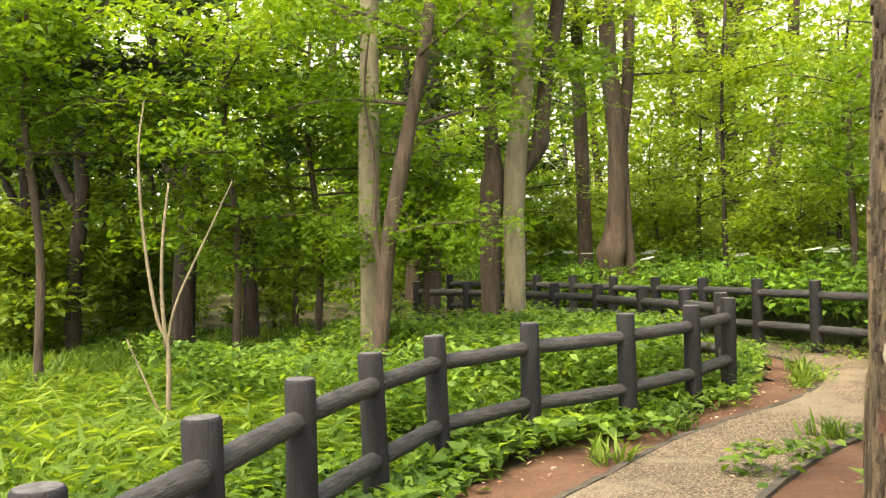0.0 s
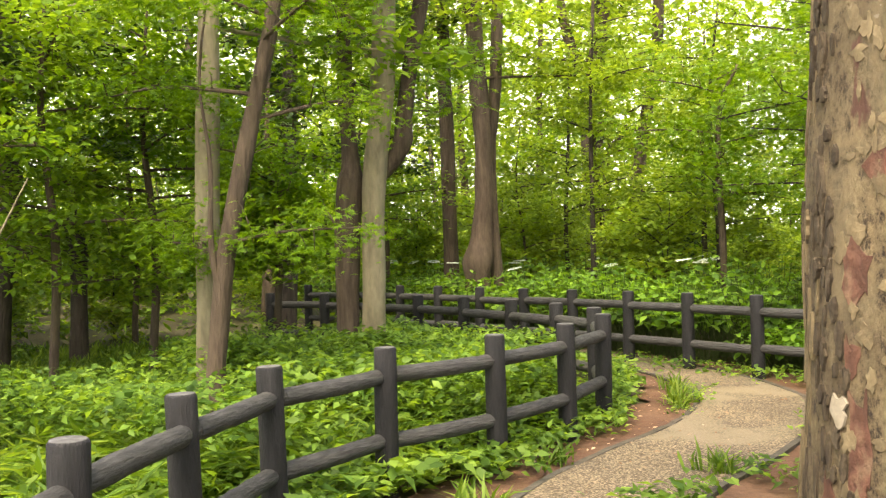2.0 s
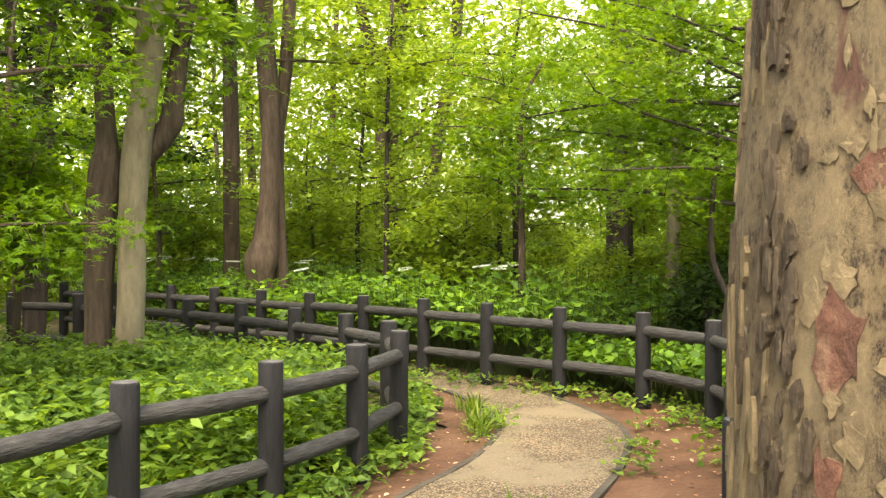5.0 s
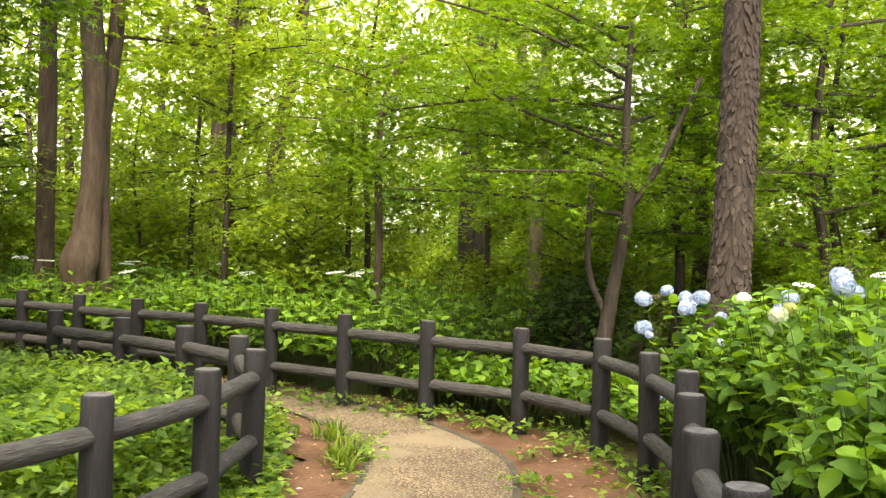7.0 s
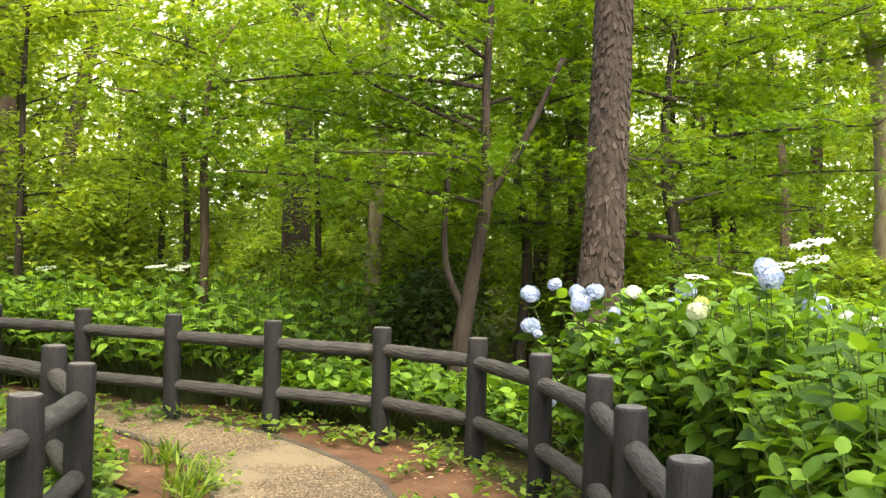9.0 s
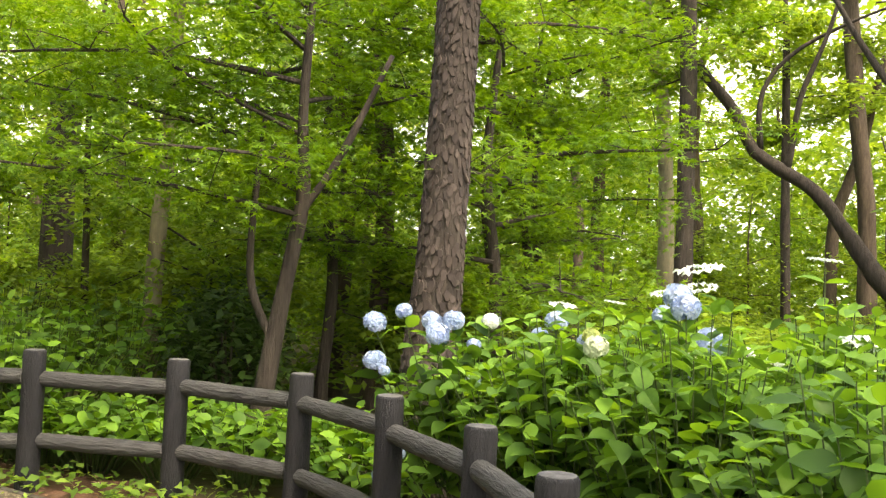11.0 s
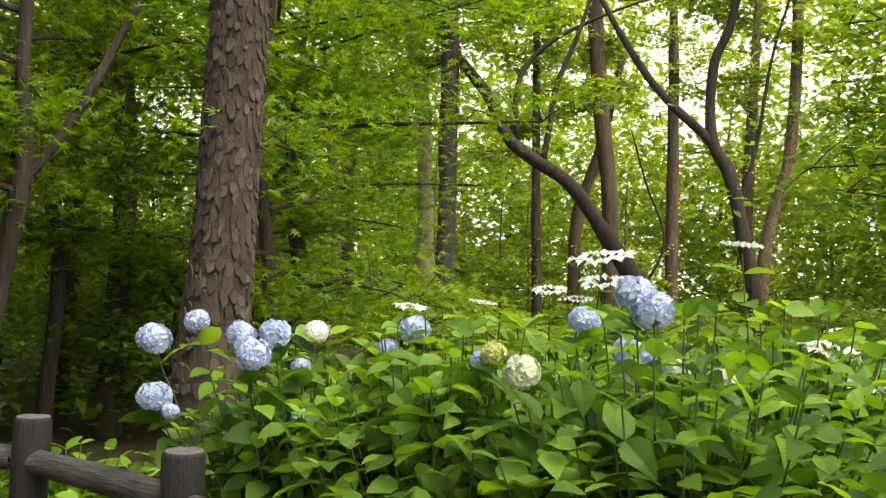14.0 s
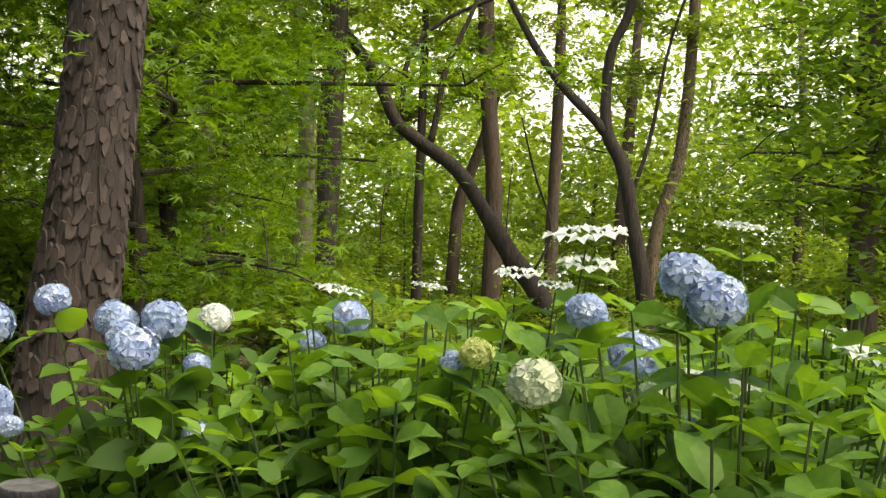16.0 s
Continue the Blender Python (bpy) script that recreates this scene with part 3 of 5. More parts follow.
# slender leaning tree behind the fence
tree((0.31, 5.5, 0), [(-0.02, 0, -0.2, 0.12), (-0.01, 0, 0.2, 0.085), (0, 0, 0.56, 0.074), (0.07, 0, 1.26, 0.07), (0.16, 0, 1.75, 0.068), (0.27, 0, 2.25, 0.066), (0.37, 0, 2.7, 0.06), (0.5, 0, 3.3, 0.052), (0.66, 0, 4.8, 0.035)],
     [((0.3, 0, 2.4), 0.4, 1.5, 0.5), ((0.33, 0, 2.6), 2.7, 1.5, 0.3), ((0.2, 0, 2.0), 1.4, 1.3, 0.5), ((0.4, 0, 3.0), 5.2, 1.3, 0.4), ((0.4, 0, 3.2), 3.6, 1.5, 0.4), ((0.1, 0, 1.4), 2.2, 1.0, 0.25), ((0.12, 0, 1.5), 5.6, 1.0, 0.2)],
     M_BARK, M_MAPLE, "slender grey-brown tree leaning over fresh green maple leaves", shape=STAR, leaf=0.07, per=42, spread=0.42,
     extra=[[(0.05, -0.02, 1.1, 0.03), (-0.01, -0.04, 1.5, 0.022), (0.0, -0.04, 2.1, 0.018), (-0.06, -0.04, 2.7, 0.012), (0.02, 0, 3.4, 0.006)]])

# pale tall trunk and the dark ones in the left wood
tree((0.24, 6.3, 0), [(0, 0, -0.2, 0.16), (0, 0, 0.3, 0.115), (0.0, 0, 1, 0.1), (0.03, 0, 2.2, 0.098), (0.08, 0, 4, 0.09), (0.1, 0, 7, 0.07)], ring_limbs(9, 3.0, 6.4, 2.2), M_BARKP, M_LEAF, "straight pale tree trunk in low green growth", leaf=0.12, per=40)
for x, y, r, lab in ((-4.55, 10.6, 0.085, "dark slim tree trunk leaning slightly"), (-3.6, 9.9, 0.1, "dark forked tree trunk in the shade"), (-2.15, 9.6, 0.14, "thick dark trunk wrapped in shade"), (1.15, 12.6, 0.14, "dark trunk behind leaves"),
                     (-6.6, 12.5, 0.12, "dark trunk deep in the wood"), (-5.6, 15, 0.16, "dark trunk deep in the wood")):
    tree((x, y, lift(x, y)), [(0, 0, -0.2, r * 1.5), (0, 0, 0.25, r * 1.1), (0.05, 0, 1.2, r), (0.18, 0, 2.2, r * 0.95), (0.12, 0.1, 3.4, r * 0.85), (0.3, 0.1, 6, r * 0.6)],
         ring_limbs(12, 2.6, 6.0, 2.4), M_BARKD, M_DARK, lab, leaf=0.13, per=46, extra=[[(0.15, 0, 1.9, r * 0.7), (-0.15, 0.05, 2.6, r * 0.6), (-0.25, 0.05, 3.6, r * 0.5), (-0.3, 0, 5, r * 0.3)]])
tree((-1.4, 10.3, 0), [(0, 0, -0.2, 0.13), (0, 0, 0.4, 0.105), (0.02, 0, 1.2, 0.1), (0.0, 0, 1.55, 0.11), (-0.1, 0, 1.9, 0.05)], [((0, 0, 1.5), 0.4, 0.5, 0.4), ((0, 0, 1.4), 2.4, 0.5, 0.3)], M_BARKD, M_LEAF, "short dark broken tree stub", per=30, category="stump")

# bare white sapling in the grass
tree((-1.2, 4.25, 0), [(0, 0, -0.1, 0.024), (0, 0, 0.3, 0.02), (0.01, 0, 0.75, 0.017), (-0.06, 0, 0.95, 0.014), (-0.13, 0, 1.5, 0.012), (-0.15, 0, 2.1, 0.009), (-0.12, 0.1, 2.5, 0.004)], [], M_TWIG, M_LEAF, "bare whitish forked sapling in the grass",
     sides=8, extra=[[(0.0, 0, 0.72, 0.016), (-0.02, 0, 1.1, 0.014), (0.0, 0, 1.5, 0.012), (0.05, 0.02, 1.9, 0.007)], [(0.0, 0, 0.72, 0.013), (0.08, 0, 1.05, 0.01), (0.3, 0, 1.5, 0.007), (0.5, 0, 1.9, 0.004)],
                     [(0.0, 0.02, 0.1, 0.01), (-0.14, 0.02, 0.45, 0.008), (-0.28, 0.02, 0.8, 0.005)]], crown=False, rings=24, category="sapling")

# double trunk with burls, and its grey neighbour
tree((4.15, 12.75, 0), [(0.02, 0, -0.2, 0.34), (0, 0, 0.3, 0.25), (-0.02, 0, 0.9, 0.2), (-0.02, 0, 1.2, 0.235), (0.05, 0, 1.6, 0.16), (0.12, 0, 2.6, 0.14), (0.06, 0, 4.0, 0.135), (-0.1, 0, 6.5, 0.11), (-0.2, 0, 9, 0.09)],
     ring_limbs(8, 4.0, 8.5, 2.6), M_BARK, M_LEAF_LIT, "reddish-brown double trunk with burls at its foot", leaf=0.14, per=34, sides=20, rings=44, rough=0.3,
     extra=[[(0.34, 0.1, -0.2, 0.13), (0.32, 0.1, 0.6, 0.1), (0.28, 0.1, 1.8, 0.085), (0.26, 0.1, 3.0, 0.08), (0.38, 0.1, 4.2, 0.1), (0.5, 0.1, 6.5, 0.07)]])
tree((3.95, 13.9, 0), [(0, 0, -0.2, 0.22), (0, 0, 0.4, 0.15), (0, 0, 2, 0.125), (-0.03, 0, 5, 0.11), (-0.1, 0, 9, 0.08)], ring_limbs(7, 4.5, 8.6, 2.4), M_BARK, M_LEAF_LIT, "grey-brown straight trunk beside a double one", leaf=0.14, per=34)

# big forked trunk further off
tree((8.95, 20.4, 0.2), [(0, 0, -0.4, 0.42), (0, 0, 0.5, 0.3), (0.05, 0, 2.5, 0.27), (0.05, 0, 5, 0.27), (0.35, 0, 6.5, 0.2), (0.5, 0, 10, 0.14)], ring_limbs(10, 4.0, 9.5, 3.2), M_BARK, M_LEAF_LIT, "stout forked trunk in bright leaves", leaf=0.17, per=34,
     extra=[[(0.1, 0, 4.6, 0.18), (-0.25, 0, 5.6, 0.16), (-0.6, 0, 6.6, 0.12), (-0.9, 0, 9, 0.08)], [(0.05, 0, 2.9, 0.1), (0.5, 0.1, 3.5, 0.08), (1.0, 0.1, 4.0, 0.05)]])

# straight sapling, mossy trunk, white-barked stem
tree((6.64, 9.7, 0), [(0, 0, -0.2, 0.06), (0, 0, 0.4, 0.05), (0.02, 0, 1.4, 0.045), (-0.02, 0, 2.4, 0.04), (0.04, 0, 3.2, 0.03), (0.3, 0, 3.7, 0.02)], ring_limbs(9, 2.0, 3.6, 1.3), M_BARK, M_MAPLE, "thin straight sapling behind the fence", shape=STAR, leaf=0.09, per=34)
tree((10.6, 13.3, 0.1), [(0, 0, -0.3, 0.32), (0, 0, 0.4, 0.24), (0, 0, 2, 0.21), (0.03, 0, 5, 0.19), (0, 0, 9, 0.13)], ring_limbs(10, 3.6, 8.5, 2.6), M_BARKD, M_MAPLE, "dark mossy trunk behind the maple", shape=STAR, leaf=0.12, per=36)
tree((8.8, 9.5, 0), [(0, 0, -0.2, 0.13), (0, 0, 0.3, 0.1), (0.02, 0, 1.5, 0.09), (0.1, 0, 3.2, 0.08), (0.1, 0, 6, 0.05)], ring_limbs(7, 2.8, 5.5, 1.8), M_BARKP, M_MAPLE, "pale slim stem among dark shrubs", shape=STAR, leaf=0.1, per=34)
for x, y in ((5.9, 12.4), (7.6, 11.6), (8.2, 13.2), (9.4, 11.2), (6.6, 15.5), (3.0, 16.5)):
    tree((x, y, lift(x, y)), [(0, 0, -0.2, 0.06), (0, 0, 0.4, 0.048), (rng.normal(0, 0.06), 0, 1.6, 0.042), (rng.normal(0, 0.1), 0, 3.4, 0.03), (0.1, 0, 5, 0.015)], ring_limbs(9, 1.6, 4.8, 1.4), M_BARKD, M_LEAF_LIT,
         "thin dark sapling in the understorey", leaf=0.11, per=34, group="understorey saplings", category="sapling")

# spreading maple with leaning stems
tree((7.3, 6.75, 0), [(-0.05, 0, -0.2, 0.1), (0, 0, 0.3, 0.078), (0.06, -0.05, 0.9, 0.066), (0.14, -0.1, 1.5, 0.058), (0.18, -0.15, 2.0, 0.055), (0.12, -0.15, 2.6, 0.04), (0.1, -0.2, 3.6, 0.025)],
     ring_limbs(16, 1.7, 3.6, 2.5, 0.55, 0.13, -0.12, 0.2, 3.7), M_BARKD, M_MAPLE, "spreading green maple with slender leaning stems", shape=STAR, leaf=0.085, per=52, spread=0.5,
     extra=[[(0.06, -0.05, 0.85, 0.035), (-0.06, 0.1, 1.3, 0.03), (-0.05, 0.12, 1.9, 0.026), (0.05, 0.15, 2.6, 0.018)], [(0.17, -0.14, 1.85, 0.036), (0.35, -0.35, 2.3, 0.03), (0.6, -0.6, 3.1, 0.02)]], name="maple_tree", sides=14, rings=30)
# more maples closing the wood round the pine
for (x, y), n, ln, z0, z1 in (((9.6, 7.9), 13, 2.6, 1.6, 4.6), ((9.9, 6.2), 14, 2.5, 1.0, 4.6), ((12.2, 6.9), 10, 2.4, 1.8, 5.0), ((11.2, 6.9), 13, 2.4, 0.9, 4.8), ((13.4, 7.3), 12, 2.3, 0.9, 5.0)):
    tree((x, y, 0), [(0, 0, -0.2, 0.09), (0, 0, 0.3, 0.07), (0.08, 0, 1.4, 0.058), (-0.05, 0.1, 2.6, 0.045), (0.1, 0, 4.6, 0.02)], ring_limbs(n, z0, z1, ln, 0.4), M_BARKD, M_MAPLE, "maple with layered green sprays", shape=STAR, leaf=0.1, per=36, spread=0.6, name="maple_tree", group="maples round the pine")

# left understorey: leafy small trees
for x, y, z0, z1, ln, m in ((-1.2, 7.6, 1.1, 3.6, 1.6, M_LEAF), (-0.4, 8.6, 1.3, 3.8, 1.5, M_MAPLE), (-2.9, 6.6, 2.3, 3.9, 1.6, M_LEAF), (3.0, 15.0, 1.5, 5, 1.9, M_LEAF), (-1.0, 12.6, 1.0, 4.5, 2.0, M_LEAF), (-3.2, 13.0, 1.0, 4.5, 2.0, M_LEAF), (0.9, 9.6, 1.2, 2.6, 1.2, M_MAPLE)):
    tree((x, y, lift(x, y)), [(0, 0, -0.2, 0.06), (0, 0, 0.4, 0.045), (0.05, 0, 1.5, 0.04), (-0.05, 0, 2.8, 0.03), (0.05, 0, 4.2, 0.012)], ring_limbs(13, z0, z1, ln, 0.3), M_BARK, m, "small leafy tree in the understorey", leaf=0.1, per=40, spread=0.45, group="understorey trees")

# open wood beyond the hydrangeas
tree((18.2, 6.74, 0.2), [(0, -0.05, -0.4, 0.26), (0, -0.03, 0.4, 0.18), (0.02, 0, 2.5, 0.155), (0, 0.05, 5, 0.15), (0.1, 0.25, 9, 0.11)], ring_limbs(7, 4.6, 8.5, 2.4), M_BARKD, M_MAPLE, "dark straight trunk in the open wood", leaf=0.13, per=34, shape=STAR)
tree((19.2, 7.3, 0.2), [(0, 0, -0.4, 0.24), (0, 0, 0.4, 0.18), (0, 0.06, 2.5, 0.15), (0, 0.22, 4.6, 0.14), (0, 0.6, 6.2, 0.13), (0, 1.0, 9, 0.1)], ring_limbs(7, 4.8, 8.5, 2.4), M_BARKP, M_LEAF_LIT, "pale grey-brown trunk behind a darker one", leaf=0.14, per=34)
tree((20.5, 3.1, 0.2), [(0, -0.15, -0.5, 0.238), (0, 0.12, 0.8, 0.189), (0, 0.86, 1.78, 0.168), (0, 1.36, 2.5, 0.143), (0, 1.92, 3.22, 0.13), (0, 2.98, 3.95, 0.122), (0, 3.48, 4.85, 0.108), (0, 4.3, 5.85, 0.105), (0, 4.7, 6.6, 0.091), (-0.1, 5.4, 8.4, 0.063)],
     ring_limbs(7, 6.0, 8.2, 2.6, 0.8, -0.05, 4.6), M_BARKD, M_LEAF_LIT, "dark trunk bending far to one side", leaf=0.15, per=50, sides=14, rings=44,
     extra=[[(0, 2.4, 3.62, 0.07), (0, 2.3, 4.2, 0.059), (0, 2.2, 5.0, 0.052), (0, 1.75, 6.2, 0.042), (0, 1.4, 7.6, 0.028)],
            [(0, 2.9, 4.0, 0.063), (0, 2.95, 4.8, 0.052), (0.1, 2.8, 5.4, 0.045), (0.1, 2.3, 5.9, 0.038), (0.1, 1.5, 6.3, 0.032), (0.1, 0.4, 6.7, 0.021)],
            [(0, 0.5, 1.3, 0.028), (0.1, 0.15, 2.2, 0.025), (0.1, 0.5, 3.2, 0.021), (0.1, 0.8, 4.2, 0.017)]])
tree((24, 4.45, 0.2), [(0, -0.1, -0.4, 0.289), (0, -0.05, 0.6, 0.212), (0, 0, 3, 0.187), (0, 0.25, 5, 0.178), (0, 0.5, 7.5, 0.17), (0, 0.8, 11, 0.128)], ring_limbs(6, 6.6, 10.5, 2.38), M_BARK, M_LEAF_LIT, "straight brown trunk with few boughs", leaf=0.15, per=50)
tree((23, 5.85, 0.2), [(0, 0, -0.4, 0.15), (0, 0, 0.6, 0.11), (0, 0.1, 3, 0.1), (0, 0.2, 6, 0.08), (0, 0.3, 8, 0.05)], ring_limbs(6, 4.6, 7.6, 2.0), M_BARKD, M_LEAF_LIT, "slim dark trunk in the clearing", leaf=0.15, per=50)
tree((26, 5.4, 0.2), [(0, 0, -0.4, 0.2), (0, 0, 0.6, 0.16), (0, 0, 2.4, 0.15), (0, -0.1, 3.4, 0.14), (0, -0.5, 4.6, 0.12), (0, -1.0, 7, 0.08)], ring_limbs(6, 5.4, 7.0, 2.2), M_BARK, M_LEAF_LIT, "slanting brown trunk in the clearing", leaf=0.15, per=50)
tree((18, 1.8, 0.2), [(0, -0.05, -0.5, 0.177), (0, 0.02, 0.9, 0.136), (0, 0.3, 2.3, 0.112), (0, 0.5, 3.1, 0.102), (0, 0.77, 3.65, 0.092), (0.05, 0.78, 4.75, 0.075), (0.05, 0.5, 5.6, 0.068), (0.05, 0.3, 7.5, 0.048), (0, 0.3, 9, 0.034)],
     ring_limbs(7, 5.6, 8.8, 2.2, 0.6, 0.05, 0.4), M_BARKD, M_LEAF_LIT, "dark forked trunk with a slanting bough", leaf=0.14, per=50, sides=14, rings=40,
     extra=[[(0, 0.7, 3.5, 0.082), (-0.05, 0.95, 3.75, 0.075), (-0.1, 1.62, 4.4, 0.065), (-0.1, 2.25, 5.35, 0.051), (-0.1, 2.8, 6.4, 0.034)], [(0, 0.35, 2.6, 0.034), (0.1, 0.1, 3.6, 0.031), (0.1, -0.1, 5.0, 0.024), (0.1, -0.5, 6.4, 0.017)]])
tree((18.6, 1.75, 0.2), [(0, 0.05, -0.4, 0.165), (0, 0.0, 0.9, 0.12), (0, -0.1, 2.3, 0.105), (0, -0.38, 3.5, 0.094), (0, -0.45, 5.8, 0.083), (0, -0.4, 8, 0.06)], ring_limbs(6, 4.6, 7.4, 1.5), M_PEEL, M_LEAF_LIT, "red-brown trunk with peeling strips", leaf=0.13, per=30)
tree((27, 3.1, 0.2), [(0, 0, -0.4, 0.24), (0, 0, 0.6, 0.17), (0, 0.05, 3, 0.15), (0, 0.1, 6, 0.14), (0, 0.2, 9, 0.1)], ring_limbs(5, 6.2, 8.6, 2.2), M_BARK, M_LEAF_LIT, "straight grey trunk in bright light", leaf=0.16, per=20)
tree((14, 0.05, 0.1), [(0, 0, -0.3, 0.22), (0, 0, 0.4, 0.17), (0, 0.03, 2, 0.145), (0, 0.1, 5, 0.12)], ring_limbs(13, 2.2, 4.8, 2.0), M_BARK, M_LEAF, "brown trunk among fresh green leaves", leaf=0.1, per=50)
tree((9.4, 0.7, 0), [(0, 0, -0.2, 0.06), (0, 0, 0.3, 0.045), (0.1, -0.1, 1.4, 0.038), (0.1, 0.0, 2.6, 0.03), (0.1, 0.1, 3.8, 0.012)], ring_limbs(14, 1.5, 3.6, 1.6, 0.35), M_BARKD, M_LEAF, "young tree with bright drooping leaves", leaf=0.1, per=44, spread=0.5)
for x, y, r in ((17.4, 8.4, 0.08), (10.5, 7.9, 0.1), (10.9, 8.7, 0.09), (26, 8.6, 0.15), (23, 10, 0.15), (19, 11, 0.14), (15.5, 11.5, 0.13)):
    tree((x, y, lift(x, y)), [(0, 0, -0.3, r * 1.6), (0, 0, 0.4, r * 1.15), (rng.normal(0, 0.1), rng.normal(0, 0.1), 2.5, r), (rng.normal(0, 0.2), rng.normal(0, 0.2), 5, r * 0.8), (0, 0, 8, r * 0.5)],
         ring_limbs(7, 3.4, 7.6, 2.2), M_BARK, M_LEAF_LIT, "plain brown trunk in the open wood", leaf=0.15, per=30, group="trunks of the open wood")

# wood all round: five kinds of tree, each repeated
kinds = []
for k in range(6):
    r = 0.07 + 0.022 * k
    lean = rng.normal(0, 0.3, 4)
    kinds.append(tree((-60 - 6 * k, -60, 0), [(0, 0, -0.5, r * 1.6), (0, 0, 0.5, r * 1.15), (lean[0] * 0.4, lean[1] * 0.4, 3, r), (lean[0], lean[1], 6, r * 0.8), (lean[2], lean[3], 10.5, r * 0.4)],
                      ring_limbs(12, (1.4, 2.0, 3.0, 1.6, 3.4, 2.4)[k], 9, 2.5, 0.6), M_BARK, (M_LEAF_LIT, M_LEAF, M_LEAF_LIT)[k % 3], "woodland tree with airy light green crown", leaf=0.2, per=10, spread=0.85, sides=8, rings=10, group="trees of the wood", twigs=False))
spots = []
for _ in range(4000):
    a, d = radians(rng.uniform(-48, 128)), rng.uniform(11, 46)
    x, y = 2 + d * math.sin(a), 2 + d * math.cos(a)
    if d < 20 and radians(52) < a < radians(100):
        continue
    if radians(76) < a < radians(98) and d < 25:
        continue
    if radians(66) < a < radians(96) and d < 30 and rng.random() < 0.75:
        continue
    if min([math.hypot(x - p, y - q) for p, q in spots] or [99]) < 3.0 + d * 0.03 or min(math.hypot(x - p, y - q) for p, q in L_POSTS + R_POSTS) < 2.4:
        continue
    spots.append((x, y))
    if len(spots) >= 50:
        break
for n, (x, y) in enumerate(spots):
    s = rng.uniform(0.8, 1.2)
    copy_thing(kinds[n % 6], Matrix.Translation((x, y, lift(x, y))) @ Matrix.Rotation(rng.uniform(0, 6.28), 4, "Z") @ Matrix.Diagonal((s, s, s * rng.uniform(0.9, 1.15), 1)))
for k, ob in enumerate(kinds):
    a = radians(160 + 30 * k)
    ob.location = (2 + 27 * math.sin(a), 27 * math.cos(a), 0)

# leafy saplings filling the understorey
fill = []
for k in range(4):
    fill.append(tree((-60 - 6 * k, -50, 0), [(0, 0, -0.3, 0.04), (0, 0, 0.4, 0.03), (rng.normal(0, 0.1), 0, 1.5, 0.026), (rng.normal(0, 0.15), 0, 2.8, 0.02), (0, 0, 4.0, 0.008)], ring_limbs(11, 0.5, (3.0, 3.6, 2.4, 4.0)[k], 1.25, 0.35),
                     (M_BARK, M_BARKD)[k % 2], (M_LEAF_LIT, M_LEAF, M_LEAF_LIT, M_MAPLE)[k], "leafy sapling with bright spreading sprays", leaf=0.13, per=20, spread=0.55, sides=6, rings=8, group="saplings of the wood", twigs=False, category="sapling"))
spots = []
for _ in range(6000):
    a, d = radians(rng.uniform(-42, 122)), rng.uniform(11, 34)
    x, y = 2 + d * math.sin(a), 2 + d * math.cos(a)
    if radians(55) < a < radians(102) and (d < 17 or rng.random() < 0.6) or radians(78) < a < radians(95) and d < 22:
        continue
    if min([math.hypot(x - p, y - q) for p, q in spots] or [99]) < 1.6 + d * 0.02 or min(math.hypot(x - p, y - q) for p, q in L_POSTS + R_POSTS) < 2.6:
        continue
    spots.append((x, y))
    if len(spots) >= 72:
        break
for n, (x, y) in enumerate(spots):
    s = rng.uniform(0.8, 1.25)
    copy_thing(fill[n % 4], Matrix.Translation((x, y, lift(x, y))) @ Matrix.Rotation(rng.uniform(0, 6.28), 4, "Z") @ Matrix.Diagonal((s, s, s, 1)))
for k, ob in enumerate(fill):
    a = radians(170 + 30 * k)
    ob.location = (2 + 22 * math.sin(a), 22 * math.cos(a), 0)

# low leafy bushes that close the wood near the ground
# their paler leaf colour stands in for light the crowns block
bushes = []
for k in range(4):
    bushes.append(tree((-60 - 6 * k, -40, 0), [(0, 0, -0.2, 0.03), (0, 0, 0.3, 0.022), (0.05, 0, 0.8, 0.016), (rng.normal(0, 0.1), 0, (1.3, 1.7, 2.1, 1.5)[k], 0.008)], ring_limbs(14, 0.12, (1.2, 1.6, 2.0, 1.4)[k], 1.05, 0.45),
                       M_BARKD, M_LEAF_LIT, "leafy green bush under the trees", name="bush", leaf=(0.1, 0.12, 0.11, 0.1)[k], per=26, spread=0.4, sides=6, rings=8, group="bushes of the wood", twigs=False, category="shrub"))
spots = []
for _ in range(6000):
    a, d = radians(rng.uniform(-40, 118)), rng.uniform(8.5, 26)
    x, y = 2 + d * math.sin(a), 2 + d * math.cos(a)
    if radians(62) < a < radians(100) and d < 12 or min(math.hypot(x - p, y - q) for p, q in L_POSTS + R_POSTS) < 2.5 or (x < 4.5 and y < 9.0):
        continue
    if min([math.hypot(x - p, y - q) for p, q in spots] or [99]) < 1.5 + d * 0.02:
        continue
    spots.append((x, y))
    if len(spots) >= 84:
        break
for n, (x, y) in enumerate(spots):
    w = rng.uniform(0.85, 1.2)
    copy_thing(bushes[n % 4], Matrix.Translation((x, y, lift(x, y))) @ Matrix.Rotation(rng.uniform(0, 6.28), 4, "Z") @ Matrix.Diagonal((w, w, w * (0.6 if x > 13 and y < 7.5 else 1.0), 1)))
for k, ob in enumerate(bushes):
    a = radians(165 + 30 * k)
    ob.location = (2 + 18 * math.sin(a), 18 * math.cos(a), 0)

